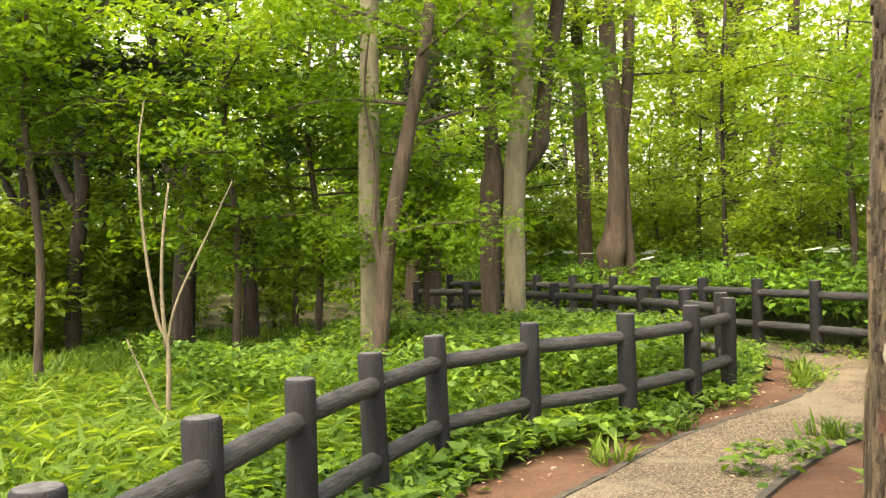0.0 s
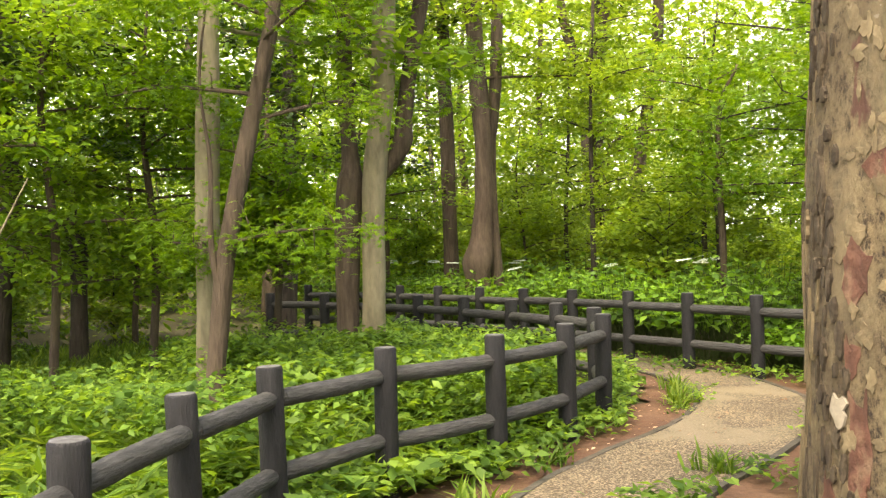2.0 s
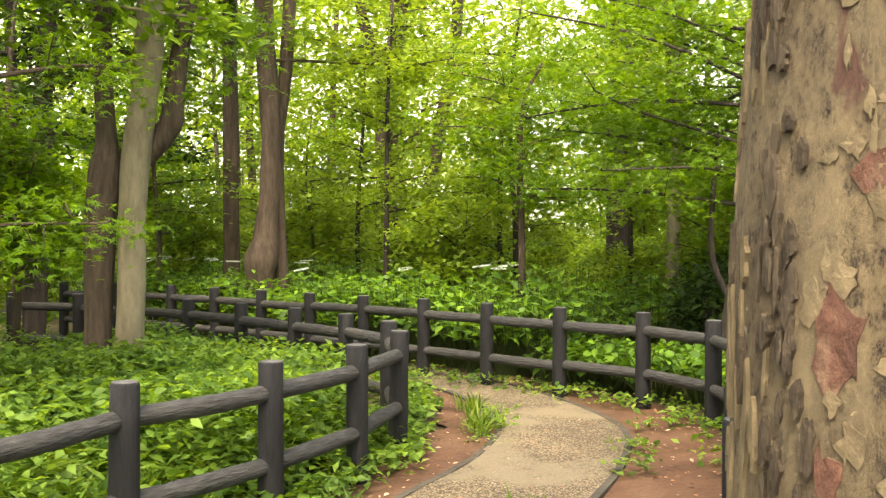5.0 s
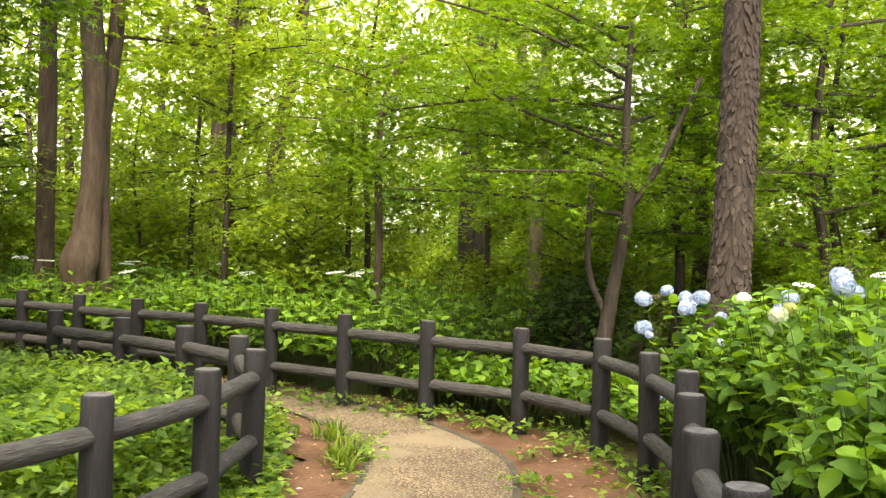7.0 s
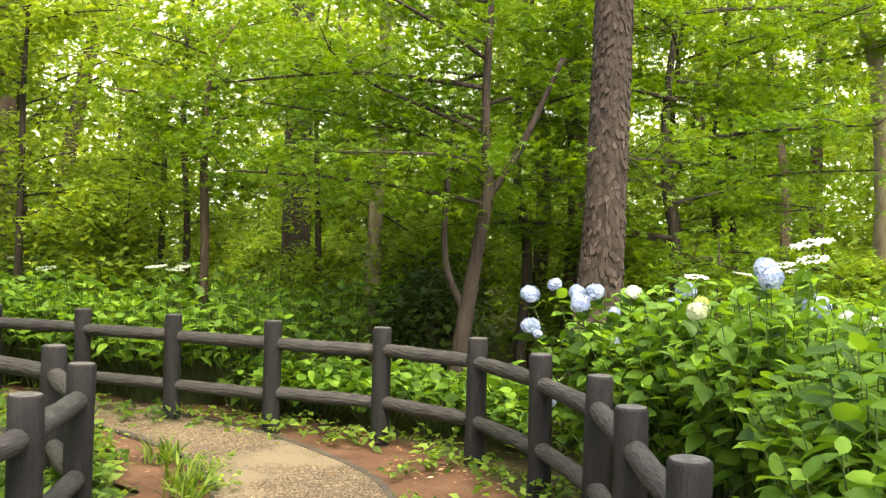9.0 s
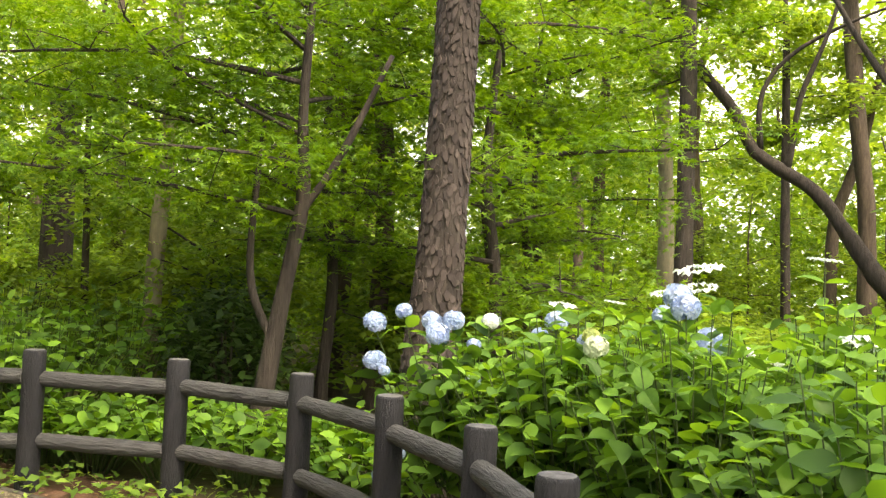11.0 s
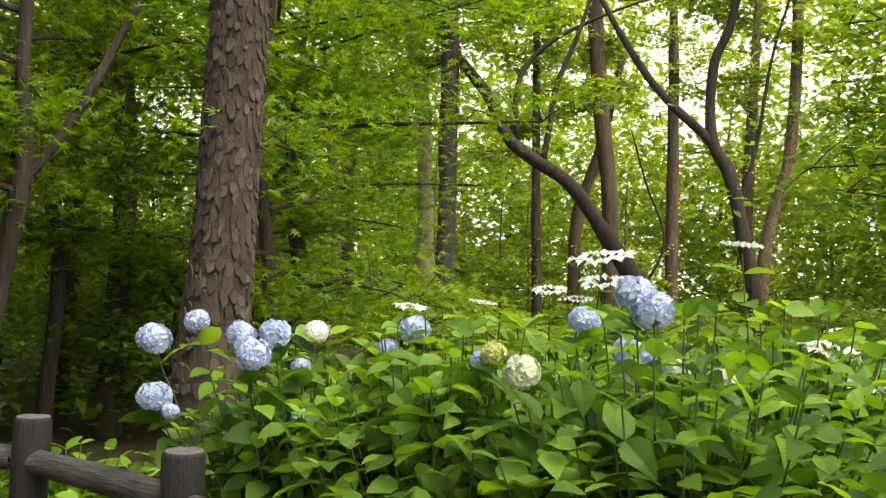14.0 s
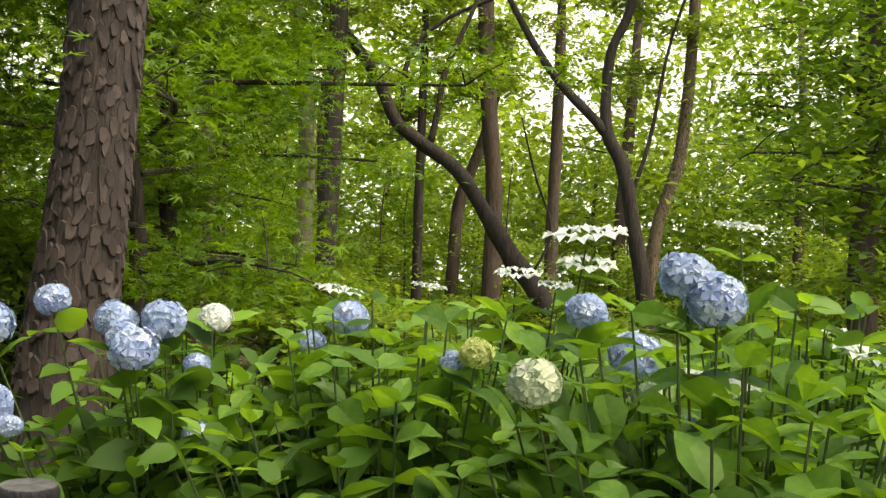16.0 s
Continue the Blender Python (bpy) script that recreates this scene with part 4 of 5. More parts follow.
# bright overcast horizon far beyond the wood
M_SKY, nt, p = nodes_of("overcast_horizon")
em = nt.nodes.new("ShaderNodeEmission")
em.inputs["Color"].default_value, em.inputs["Strength"].default_value = (0.95, 1.0, 0.96, 1), 0.7
nt.links.new(em.outputs[0], nt.nodes["Material Output"].inputs["Surface"])
ring = [(2 + 130 * math.cos(2 * math.pi * k / 64), 4 + 130 * math.sin(2 * math.pi * k / 64)) for k in range(64)]
bd = mesh_from("backdrop", [(x, y, z) for z in (-3, 50) for x, y in ring], [(k, (k + 1) % 64, 64 + (k + 1) % 64, 64 + k) for k in range(64)], M_SKY)
tagged(bd, "white overcast sky low behind the wood", "sky", "", "structure")

# far wood closing the horizon
# foliage takes the lit leaf colour, so its glow is painted in
n = 95000
a, d = np.radians(rng.uniform(-60, 140, n)), rng.uniform(46, 62, n)
z = rng.uniform(0, 1, n) ** 1.5 * 20 + rng.normal(0, 0.4, n)
keep = (z < 9) | (np.sin(a * 23) + np.sin(a * 51 + 1) + rng.normal(0, 0.7, n) > -0.3)
leaves("far_woods", FOLDED, np.stack([2 + d * np.sin(a), 2 + d * np.cos(a), z], 1)[keep], 0.8 * rng.uniform(0.5, 1.2, keep.sum()), M_LEAF_LIT, None, "far woodland foliage, bright yellow-green", kind="stuff", category="woods")

n = 150000
a, d = np.radians(rng.uniform(-55, 130, n)), rng.uniform(30, 44, n)
z = rng.uniform(0, 1, n) * 15
lumps = np.sin(a * 31) + np.sin(a * 67 + z * 0.9) + np.sin(z * 1.7 + a * 13)
keep = (lumps + rng.normal(0, 0.5, n) > -0.75) & ~((a > radians(74)) & (a < radians(101)) & ((a > radians(82)) & (a < radians(88)) & (z < 2.6) | (z > 6.5) & (rng.random(n) < 0.6)))
leaves("far_woods", FOLDED, np.stack([2 + d * np.sin(a), 2 + d * np.cos(a), z], 1)[keep], 0.38 * rng.uniform(0.5, 1.2, keep.sum()), M_LEAF_LIT, None, "layered woodland foliage, fresh green", kind="stuff", category="woods")

n = 60000
a, d, z = np.radians(rng.uniform(62, 108, n)), rng.uniform(31, 46, n), 7.5 * rng.uniform(0, 1, n) ** 1.4
keep = ~((a > radians(82)) & (a < radians(87)) & (z < 2.4)) & (np.sin(a * 47 + z) + np.sin(z * 2.1 + a * 29) + rng.normal(0, 0.6, n) > -0.9)
leaves("far_woods", FOLDED, np.stack([2 + d * np.sin(a), 2 + d * np.cos(a), z], 1)[keep], 0.36 * rng.uniform(0.5, 1.2, keep.sum()), M_LEAF_LIT, None, "sunlit foliage round the clearing", kind="stuff", category="woods")


# ---------------------------------------------------------------- low growth
def beside(line, lo, hi, n, jitter=0.05):
    """Places along a line, offset to its left by lo to hi metres."""
    s = spline(line, 400)
    d = np.gradient(s, axis=0)
    d /= np.linalg.norm(d, axis=1, keepdims=True)
    k = rng.integers(0, 400, n)
    o = rng.uniform(lo, hi, n)
    return np.stack([s[k, 0] - d[k, 1] * o, s[k, 1] + d[k, 0] * o], 1) + rng.normal(0, jitter, (n, 2))


def herbs(name, xy, height, per, size, mat, shape, label, blade=False):
    """Many small plants as one growth of leaves."""
    xy = np.repeat(xy, per, 0)
    n = len(xy)
    h = np.repeat(height, per) if np.ndim(height) else np.full(n, height)
    z0 = np.array([lift(x, y) for x, y in xy])
    if blade:
        at = np.c_[xy + rng.normal(0, 0.03, (n, 2)), z0 + rng.uniform(-0.02, 0.3, n) * h]
        pitch = rng.uniform(0.35, 1.3, n)
    else:
        at = np.c_[xy + rng.normal(0, 0.06, (n, 2)), z0 + h * np.sqrt(rng.uniform(0.05, 1, n))]
        pitch = rng.normal(0.05, 0.35, n)
    return leaves(name, shape, at, size * rng.uniform(0.6, 1.3, n), mat, None, label, pitch=pitch, kind="stuff", category="undergrowth")


def patchy(xy, f=0.8, lo=0.4, hi=1.0):
    return np.array([lo + (hi - lo) * (0.5 + 0.5 * noise.noise(Vector((x * f, y * f, 7)))) for x, y in xy])


FENCE_LINE = L_POSTS[1:17]
q = beside(FENCE_LINE, 0.15, 1.4, 2600)
herbs("broadleaf_weeds", q, 0.34 * patchy(q, 1.5), 8, 0.085, M_WEED, FOLDED, "broad-leaved weeds growing through the fence")
q = beside(L_POSTS[6:16], 0.3, 3.4, 2600)
herbs("broadleaf_weeds", q, 0.82 * patchy(q, 0.9, 0.55), 11, 0.075, M_WEED, FOLDED, "dense knee-high green growth behind the fence")
q = beside(L_POSTS[1:12], -0.13, 0.12, 600)
herbs("broadleaf_weeds", q, 0.26 * patchy(q, 2.0, 0.15), 8, 0.075, M_WEED, FOLDED, "low weeds along the fence foot")
q = np.stack([rng.uniform(-7, 2.6, 6500), rng.uniform(1.5, 12, 6500)], 1)
line = np.array(L_POSTS)
side = np.array([x < np.interp(y, line[:, 1], line[:, 0]) - 0.6 for x, y in q])
q = q[side]
herbs("meadow_grass", q, 0.4 * patchy(q, 0.6, 0.2), 9, 0.27, M_GRASS, BLADE, "tall bright grass on the forest floor", True)
near = q[(q[:, 1] < 6.5)]
herbs("bamboo_grass", near[:1700] if len(near) > 1700 else near, 0.35, 9, 0.2, M_GRASS, LANCE, "dwarf bamboo with pointed leaves")
herbs("ferny_growth", q[::2], 0.45 * patchy(q[::2], 0.5, 0.1), 9, 0.09, M_WEED, DIAMOND, "ferny low growth under the trees")
a, d = np.radians(rng.uniform(-45, 125, 7000)), 46 * np.sqrt(rng.uniform(0.04, 1, 7000))
q = np.stack([2 + d * np.sin(a), 2 + d * np.cos(a)], 1)
line = np.array(R_POSTS)
q = q[[(y > 13 or x > np.interp(y, line[2:9, 1], line[2:9, 0]) + 1.4) and not (x < 3.6 and y < 13) for x, y in q]]
herbs("forest_undergrowth", q, 0.6 * patchy(q, 0.3, 0.2), 9, 0.17, M_LEAF, FOLDED, "green undergrowth between the trunks")
herbs("broadleaf_weeds", beside(R_POSTS[6:18], -0.2, 0.35, 260), 0.13, 6, 0.075, M_WEED, FOLDED, "small weeds under the curving fence")
q = beside(DIRT_L[6:12], 0.08, 0.4, 320)
herbs("broadleaf_weeds", q, 0.2, 7, 0.075, M_WEED, FOLDED, "low weeds along the bare earth")
q = beside(L_POSTS[3:9], -0.3, 0.0, 230)
herbs("broadleaf_weeds", q, 0.34 * patchy(q, 1.3, 0.1), 8, 0.1, M_WEED, FOLDED, "tall weeds leaning out from the fence")
# tufts on the path's edges
for (x, y), h, n, s in (((2.3, 2.75), 0.22, 9, 0.12), ((2.75, 3.05), 0.16, 8, 0.09), ((3.35, 3.45), 0.14, 10, 0.08), ((4.3, 4.35), 0.13, 8, 0.08), ((4.75, 4.85), 0.12, 8, 0.07), ((5.3, 5.5), 0.1, 6, 0.07), ((4.2, 5.9), 0.12, 8, 0.07), ((4.38, 6.35), 0.13, 8, 0.07),
                        ((3.9, 5.55), 0.1, 6, 0.06), ((5.75, 6.6), 0.08, 5, 0.07), ((5.7, 7.4), 0.08, 5, 0.07), ((3.35, 3.0), 0.2, 8, 0.1), ((2.9, 2.2), 0.2, 8, 0.1)):
    q = rng.normal(0, 0.07, (n, 2)) + (x + 0.12, y - 0.06)
    herbs("path_weed", q, h * 0.9, 7, s * 0.8, M_WEED, FOLDED, "leafy weed tuft at the edge of the path")
for (x, y) in ((4.3, 6.1), (4.45, 6.6), (4.1, 5.75), (3.3, 3.55), (1.7, 3.2), (2.4, 4.1)):
    herbs("grass_tuft", rng.normal(0, 0.06, (8, 2)) + (x, y), 0.15, 7, 0.17, M_GRASS, BLADE, "small grass tuft in the red earth", True)
q = np.concatenate([beside(DIRT_L[2:12], -0.5, 0.02, 420), beside(DIRT_R[2:12], 0.0, 0.6, 420), beside(PAVE_L[3:11], -0.9, 0.0, 90)])
leaves("fallen_leaves", DIAMOND, np.c_[q, np.full(len(q), 0.034)], 0.035 * rng.uniform(0.4, 1.5, len(q)), M_LITTER, None, "dry fallen leaves and petals on the earth", pitch=rng.normal(0, 0.15, len(q)), roll=rng.normal(0, 0.2, len(q)), kind="stuff", category="leaf litter")


# ---------------------------------------------------------------- hydrangeas
def floret_cloud(n, radius, petal, flat=0.85, low=-0.75):
    """Florets of four petals over a ball: places and turns for the petal shape."""
    k = np.arange(n) + 0.5
    z = 1 - (1 - low) * k / n
    a = k * 2.39996 + rng.normal(0, 0.15, n)
    r = np.sqrt(np.maximum(0, 1 - z * z))
    nor = np.stack([r * np.cos(a), r * np.sin(a), z], 1)
    verts, faces = [], []
    for v in nor:
        v = v / np.linalg.norm(v)
        c = v * (radius * (1 + rng.normal(0, 0.085)))
        c[2] *= flat
        u = np.cross(v, (0.31, 0.2, 0.93))
        u /= np.linalg.norm(u)
        w = np.cross(v, u)
        t0 = rng.uniform(0, 1.57)
        b = len(verts)
        verts.append(c)
        for s in range(4):
            t = t0 + s * math.pi / 2
            e = lambda da, q, h: c + petal * q * (math.cos(t + da) * u + math.sin(t + da) * w) + v * petal * h
            i = len(verts)
            verts += [e(-0.62, 0.72, 0.16), e(0, 1.0, 0.02), e(0.62, 0.72, 0.2)]
            faces += [(b, i, i + 1, i + 2)]
    return verts, faces


def mophead_mesh(name, radius, mat, n=66):
    v, f = floret_cloud(n, radius, radius * 0.47)
    me = bpy.data.meshes.new(name)
    me.from_pydata([tuple(x) for x in v], [], f)
    me.materials.append(mat)
    return me


def lacecap_mesh(radius):
    verts, faces = [], []
    for k in range(9):
        a = k * 0.698 + rng.normal(0, 0.1)
        c = np.array([math.cos(a) * radius * rng.uniform(0.7, 1.0), math.sin(a) * radius * rng.uniform(0.7, 1.0), rng.normal(0, 0.006)])
        b = len(verts)
        verts.append(c)
        p = radius * 0.42
        for s in range(4):
            t = a + s * math.pi / 2 + 0.4
            i = len(verts)
            for da, q, h in ((-0.62, 0.72, 0.1), (0, 1.0, -0.3), (0.62, 0.72, 0.2)):
                verts.append(c + (p * q * math.cos(t + da), p * q * math.sin(t + da), p * h))
            faces.append((b, i, i + 1, i + 2))
    return mesh_plain("flower_head", verts, faces, [M_PALE])


def mesh_plain(name, verts, faces, mats):
    me = bpy.data.meshes.new(name)
    me.from_pydata([tuple(v) for v in verts], [], faces)
    for m in mats:
        me.materials.append(m)
    return me


MOPS = {"blue": [mophead_mesh("flower_head", 1.0, M_BLUE) for _ in range(3)], "white": [mophead_mesh("flower_head", 1.0, M_PALE)], "cream": [mophead_mesh("flower_head", 1.0, M_CREAM)], "bud": [mophead_mesh("flower_head", 1.0, M_BUD, 50)]}
LACE = [lacecap_mesh(1.0) for _ in range(3)]


def hydrangea(at, radius, height, shoots, leaf, label, flowers=(), lean=(0, 0), group="", dense=5, shape=OVATE, single=0):
    """A shrub: stems to the dome's skin, opposite leaves up each one, flower heads at given places (x, y, z, size, sort)."""
    root = thing("hydrangea_bush", at, label, "shrub", group)
    stems, pos, yaws, pitches, sizes = [], [], [], [], []
    ends = []
    for k in range(shoots):
        a, q = k * 2.39996, radius * math.sqrt((k + 0.5) / shoots)
        z = height * (1 - 0.3 * (q / radius) ** 2) * rng.uniform(0.82, 1.12)
        ends.append((q * math.cos(a) + lean[0], q * math.sin(a) + lean[1], z, False))
    for x, y, z, s, sort in flowers:
        ends.append((x - at[0], y - at[1], z - at[2] - s * 0.5, True))
    for ex, ey, ez, bloom in ends:
        rows = [(ex * 0.25, ey * 0.25, -0.05, 0.005), (ex * 0.5, ey * 0.5, ez * 0.4, 0.0042), (ex * 0.8, ey * 0.8, ez * 0.75, 0.0034), (ex, ey, ez, 0.0026)]
        stems.append(tube(rows, 5, 7, 0, 1, False))
        s = spline(rows, 30)
        t0 = rng.uniform(0, 3.14)
        for j in range(dense):
            u = 29 - int(j * 26 / (dense + 1.5)) - (2 if bloom else 0)
            for side in (0, math.pi):
                pos.append(s[u, :3])
                yaws.append(t0 + j * 1.57 + side + rng.normal(0, 0.25))
                pitches.append(rng.normal(0.35 if j == 0 else 0.0, 0.32) - 0.09 * j)
                sizes.append(leaf * rng.uniform(0.7, 1.2) * (0.72 if j == 0 and not bloom else 1.0))
    v, f = joined(stems)
    tagged(mesh_from("stalk", v, f, M_STEM, root), kind="stuff")
    pos, sizes, yaws, pitches, rolls = (np.array(v) for v in (pos, sizes, yaws, pitches, rng.normal(0, 0.4, len(pos))))
    rest = np.ones(len(pos), bool)
    if single:
        rest[np.argsort(-pos[:, 2])[:single]] = False
        for k in np.flatnonzero(~rest):
            ob = new("leaf", LEAF_MESH[k % 3])
            ob.parent, ob.location, ob.scale = root, pos[k], (sizes[k],) * 3
            ob.rotation_euler = (Matrix.Rotation(yaws[k], 4, "Z") @ Matrix.Rotation(pitches[k], 4, "X") @ Matrix.Rotation(rolls[k], 4, "Y")).to_euler()
    leaves("foliage", shape, pos[rest], sizes[rest], M_HYD, root, yaw=yaws[rest], pitch=pitches[rest], roll=rolls[rest])
    for n, (x, y, z, s, sort) in enumerate(flowers):
        me = LACE[n % 3] if sort == "lace" else MOPS[sort][n % len(MOPS[sort])]
        ob = new("flower_head", me)
        ob.parent = root
        s *= 0.9 if sort == "lace" else 0.84
        ob.location, ob.scale = (x - at[0], y - at[1], z - at[2]), (s, s, s)
        ob.rotation_euler = (rng.normal(0, 0.12), rng.normal(0, 0.12) - (0.13 if sort == "lace" else 0.25), rng.uniform(0, 0.8) if sort == "lace" else rng.uniform(0, 6))
        tagged(ob, {"lace": "flat white lacecap flower", "blue": "round pale blue flower head", "white": "round white flower head", "cream": "greenish-white flower head", "bud": "small yellow-green flower bud"}[sort])
    return root


LEAF_MESH = []
for k in range(3):
    LEAF_MESH.append(mesh_plain("leaf", OVATE[0] * (1 + 0.06 * (k - 1), 1, 1 + 0.5 * k), OVATE[1], [M_HYD]))
HYD_NEAR = "large-leaved hydrangea with pale blue flower heads"
hydrangea((5.55, 3.05, 0), 0.55, 1.26, 111, 0.122, HYD_NEAR, [(5.44, 3.47, 1.17, 0.055, 'cream'), (5.55, 3.18, 1.39, 0.06, 'blue'), (5.5, 3.13, 1.35, 0.062, 'blue'), (5.85, 3.21, 1.12, 0.04, 'cream'), (5.6, 3.15, 1.08, 0.036, 'blue')], group="hydrangeas by the fence", dense=6, single=300)
hydrangea((6.0, 3.75, 0), 0.6, 1.20, 130, 0.122, HYD_NEAR, [(6.26, 3.99, 1.23, 0.06, 'blue'), (5.72, 3.6, 1.2, 0.04, 'bud'), (5.77, 3.65, 1.17, 0.035, 'blue'), (5.95, 3.35, 1.3, 0.055, 'blue')], group="hydrangeas by the fence", dense=6, single=300)
hydrangea((6.35, 4.35, 0), 0.55, 1.12, 111, 0.122, HYD_NEAR, [(5.75, 4.73, 0.99, 0.058, 'blue'), (5.73, 4.66, 0.95, 0.03, 'blue'), (5.89, 4.5, 1.2, 0.055, 'blue'), (5.9, 4.38, 1.21, 0.055, 'blue'), (5.8, 4.41, 1.14, 0.06, 'blue'), (5.84, 4.45, 1.16, 0.05, 'blue'), (5.76, 4.75, 1.18, 0.058, 'blue'), (5.9, 4.67, 1.24, 0.045, 'blue'), (6.07, 4.38, 0.74, 0.032, 'bud'), (6.0, 4.31, 0.92, 0.04, 'blue'), (6.05, 4.34, 1.09, 0.036, 'blue'), (6.33, 4.11, 1.15, 0.045, 'blue'), (6.34, 4.4, 1.2, 0.05, 'white'), (6.54, 4.08, 1.31, 0.07, 'lace'), (5.69, 4.53, 0.57, 0.04, 'blue'), (5.73, 4.66, 0.44, 0.035, 'blue')], group="hydrangeas by the fence", dense=6)
hydrangea((6.4, 2.7, 0), 0.75, 1.25, 205, 0.122, HYD_NEAR, [(6.2, 3.2, 1.19, 0.075, 'blue'), (6.84, 2.82, 1.61, 0.075, 'lace'), (6.29, 2.57, 1.24, 0.1, 'lace'), (6.27, 2.46, 1.13, 0.07, 'lace'), (6.25, 3.06, 1.14, 0.045, 'white'), (6.24, 2.92, 1.11, 0.055, 'white')], group="hydrangeas by the fence", dense=6)
hydrangea((5.0, 2.35, 0), 0.6, 1.15, 130, 0.122, HYD_NEAR, [], group="hydrangeas by the fence", dense=6)
hydrangea((5.9, 1.9, 0), 0.75, 1.20, 205, 0.122, HYD_NEAR, [], group="hydrangeas by the fence", dense=6)
hydrangea((4.45, 2.2, 0), 0.45, 1.08, 72, 0.122, HYD_NEAR, [], group="hydrangeas by the fence", dense=6)
hydrangea((6.95, 3.55, 0), 0.6, 1.20, 130, 0.122, HYD_NEAR, [(6.6, 3.81, 1.34, 0.055, 'lace'), (6.45, 3.34, 1.53, 0.11, 'lace'), (6.54, 3.54, 1.4, 0.065, 'lace'), (6.45, 3.33, 1.44, 0.085, 'lace'), (6.45, 3.42, 1.37, 0.05, 'lace')], group="hydrangeas by the fence", dense=6)
hydrangea((7.1, 2.3, 0), 0.75, 1.15, 205, 0.122, HYD_NEAR, [(7.18, 2.41, 1.28, 0.05, 'lace')], group="hydrangeas by the fence", dense=6)
hydrangea((5.4, 1.1, 0), 0.7, 1.15, 178, 0.122, HYD_NEAR, [], group="hydrangeas by the fence", dense=6)
hydrangea((3.75, 1.2, 0), 0.5, 1.08, 91, 0.122, HYD_NEAR, [], group="hydrangeas by the fence", dense=6)
hydrangea((4.5, 1.1, 0), 0.6, 1.12, 130, 0.122, HYD_NEAR, [], group="hydrangeas by the fence", dense=6)
hydrangea((6.55, 1.0, 0), 0.7, 1.15, 178, 0.122, HYD_NEAR, [], group="hydrangeas by the fence", dense=6)
hydrangea((8.0, 2.9, 0), 0.7, 1.10, 178, 0.122, HYD_NEAR, [], group="hydrangeas by the fence", dense=6)
hydrangea((7.7, 1.3, 0), 0.8, 1.10, 234, 0.122, HYD_NEAR, [], group="hydrangeas by the fence", dense=6)
hydrangea((8.7, 1.9, 0), 0.8, 1.10, 234, 0.122, HYD_NEAR, [], group="hydrangeas by the fence", dense=6)

# hydrangea hedge behind the far fence
s = spline(R_POSTS[8:20], 24)
d = np.gradient(s, axis=0)
d /= np.linalg.norm(d, axis=1, keepdims=True)
for row, off in enumerate((0.78, 1.6, 2.6)):
    for k in range(0, 24, 1 if row == 0 else 2):
        low = 0.5 if k < 6 else 1.0
        if row and k < 5:
            continue
        x, y = s[k, 0] + d[k, 1] * (off + rng.normal(0, 0.08)), s[k, 1] - d[k, 0] * (off + rng.normal(0, 0.08))
        fl = [(x + rng.normal(0, 0.3), y + rng.normal(0, 0.3), rng.uniform(1.05, 1.2), 0.1, "lace") for _ in range(rng.integers(0, 2 + (2 if k > 9 else 0)))] if row else []
        hydrangea((x, y, lift(x, y)), 0.6 + 0.15 * (row > 0), (rng.uniform(0.86, 1.04) + 0.1 * row) * low, 54, 0.125, "leafy hydrangea shrub behind the log fence", fl, group="hydrangea hedge", dense=3)

# dark evergreen shrubs
for x, y, h in ((8.6, 8.3, 1.35), (8.6, 15.6, 2.0), (9.3, 16.2, 1.8), (7.9, 7.6, 1.2)):
    root = thing("evergreen_shrub", (x, y, lift(x, y)), "dark glossy evergreen shrub", "shrub", "evergreen shrubs")
    u = rng.normal(0, 1, (1500, 3))
    u /= np.linalg.norm(u, axis=1, keepdims=True)
    u *= rng.uniform(0.5, 1.05, 1500)[:, None] * (0.6 * h * 0.75, 0.6 * h * 0.75, 0.52 * h)
    v, f = joined([tube([(0, 0, -0.1, 0.03), (q[0] * 0.4, q[1] * 0.4, 0.3 * h, 0.02), (q[0] * 0.8, q[1] * 0.8, 0.5 * h + q[2] * 0.8, 0.006)], 5, 6, 0, 1, False) for q in u[:12]])
    tagged(mesh_from("stalk", v, f, M_BARKD, root), kind="stuff")
    leaves("foliage", FOLDED, u + (0, 0, 0.52 * h), 0.11 * rng.uniform(0.6, 1.2, 1500), M_DARK, root)

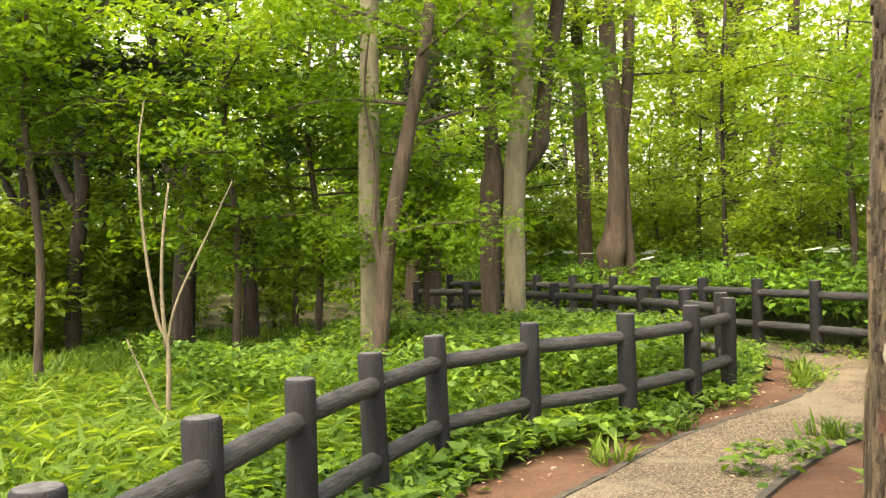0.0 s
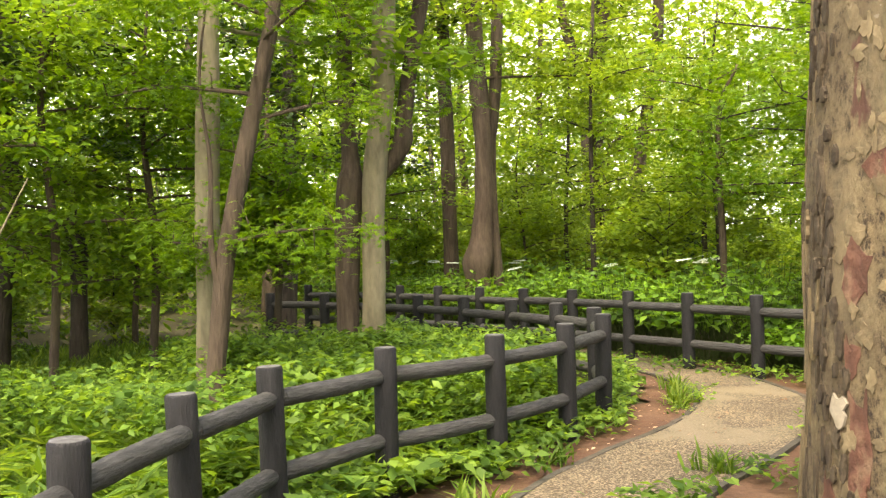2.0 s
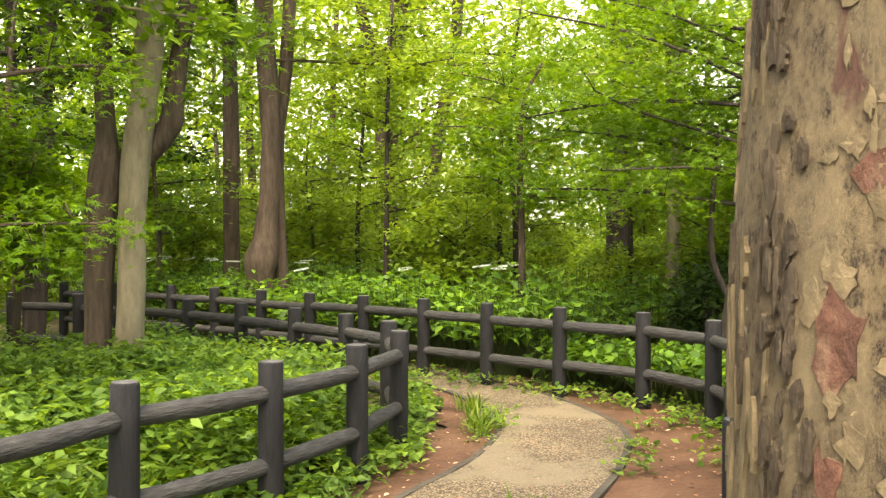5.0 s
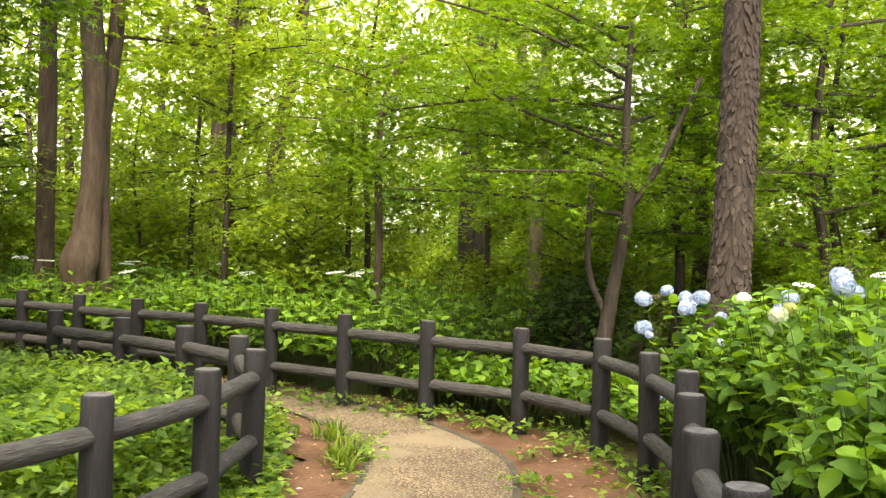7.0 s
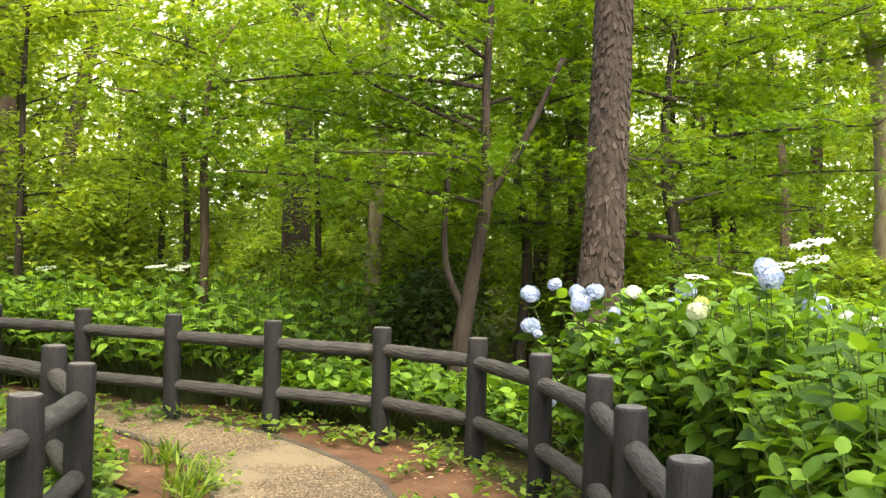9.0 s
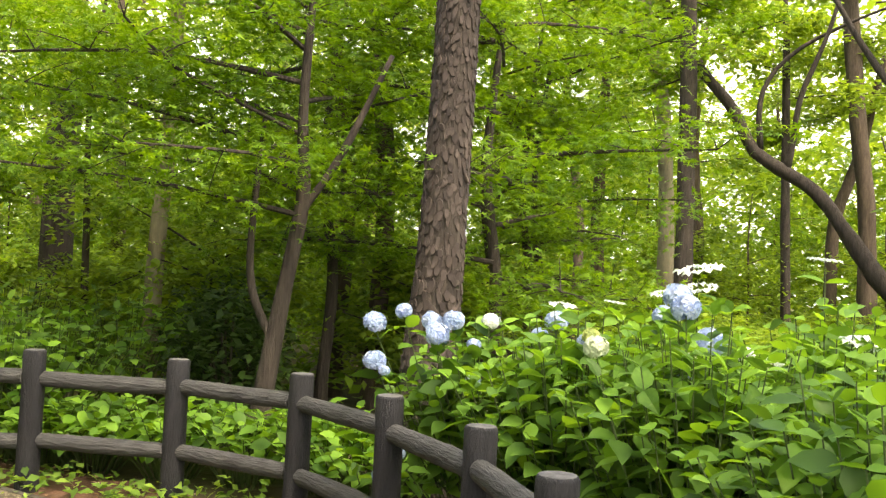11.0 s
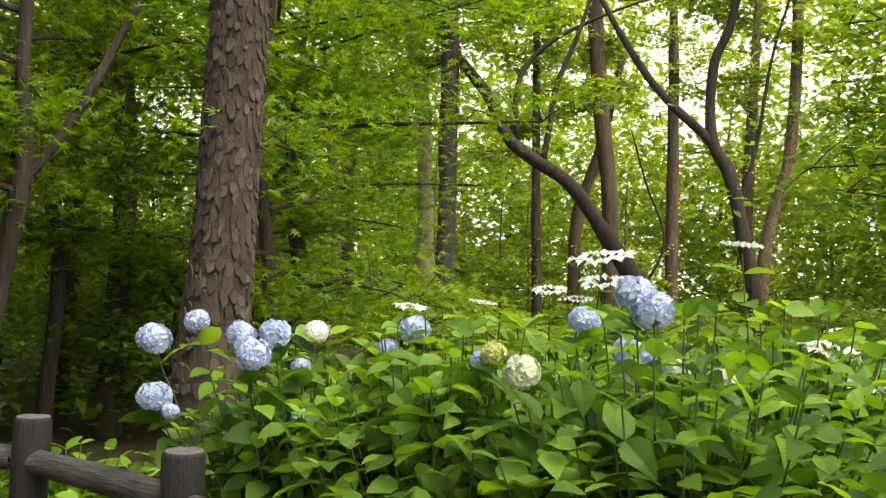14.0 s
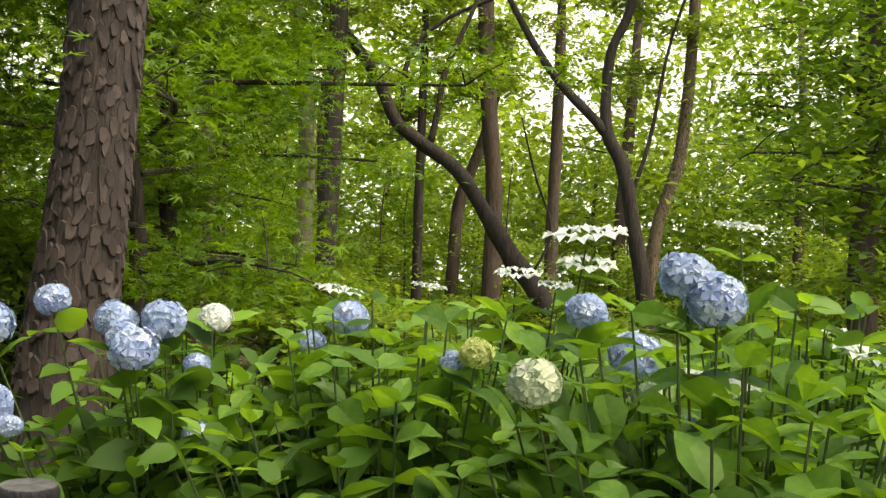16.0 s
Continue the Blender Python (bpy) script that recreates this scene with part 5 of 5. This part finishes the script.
# ---------------------------------------------------------------- bark plates of the pine
plate_meshes = []
for k in range(7):
    bm = bmesh.new()
    w, h = 0.026, 0.045
    ring = [(w * sx * (0.7 + 0.5 * rng.random()), h * sy * (0.7 + 0.5 * rng.random())) for sx, sy in ((1.0, 0.1), (0.85, 0.8), (0.2, 1.0), (-0.6, 0.9), (-1.0, 0.3), (-0.85, -0.7), (-0.1, -1.1), (0.8, -0.85))]
    lo = [bm.verts.new((x, -0.012, y)) for x, y in ring]
    hi = [bm.verts.new((x * 0.84, 0.004 + 0.005 * rng.random() - 0.006 * (y > 0), y * 0.9)) for x, y in ring]
    bm.faces.new(hi)
    for j in range(8):
        bm.faces.new((lo[j], lo[(j + 1) % 8], hi[(j + 1) % 8], hi[j]))
    bmesh.ops.recalc_face_normals(bm, faces=bm.faces)
    plate_meshes.append(mesh_of("bark_plate", bm, M_PLATE))
rows = spline(PINE, 400)
z, count, row, rest = 0.85, 0, 0, []
while z < 4.4:
    c = rows[np.argmin(abs(rows[:, 2] - z))]
    m = 22
    row += 1
    for j in range(m):
        a = 2 * math.pi * (j + 0.5 * (row % 2) + rng.normal(0, 0.16)) / m + z * 0.4
        if math.cos(a - radians(212)) < -0.3 or rng.random() < 0.06:
            continue
        at = Matrix.Translation((c[0] + (c[3] + 0.004) * math.cos(a), c[1] + (c[3] + 0.004) * math.sin(a), z + rng.normal(0, 0.022)))
        turn = at @ Matrix.Rotation(a - math.pi / 2, 4, "Z") @ Matrix.Rotation(rng.normal(0, 0.1), 4, "X") @ Matrix.Rotation(rng.normal(0, 0.16), 4, "Y")
        turn = turn @ Matrix.Diagonal((rng.uniform(0.75, 1.1) * c[3] / 0.17, rng.uniform(0.8, 1.5), rng.uniform(0.7, 1.25), 1))
        me = plate_meshes[int(rng.integers(0, 7))]
        if count < 300:
            ob = new("bark_plate", me)
            ob.parent = pine
            ob.matrix_local = turn
            count += 1
        else:
            rest.append(([turn @ v.co for v in me.vertices], [tuple(f.vertices) for f in me.polygons]))
    z += 0.074
v, f = joined(rest)
tagged(mesh_from("upper_bark", v, f, M_PLATE, pine), kind="stuff")
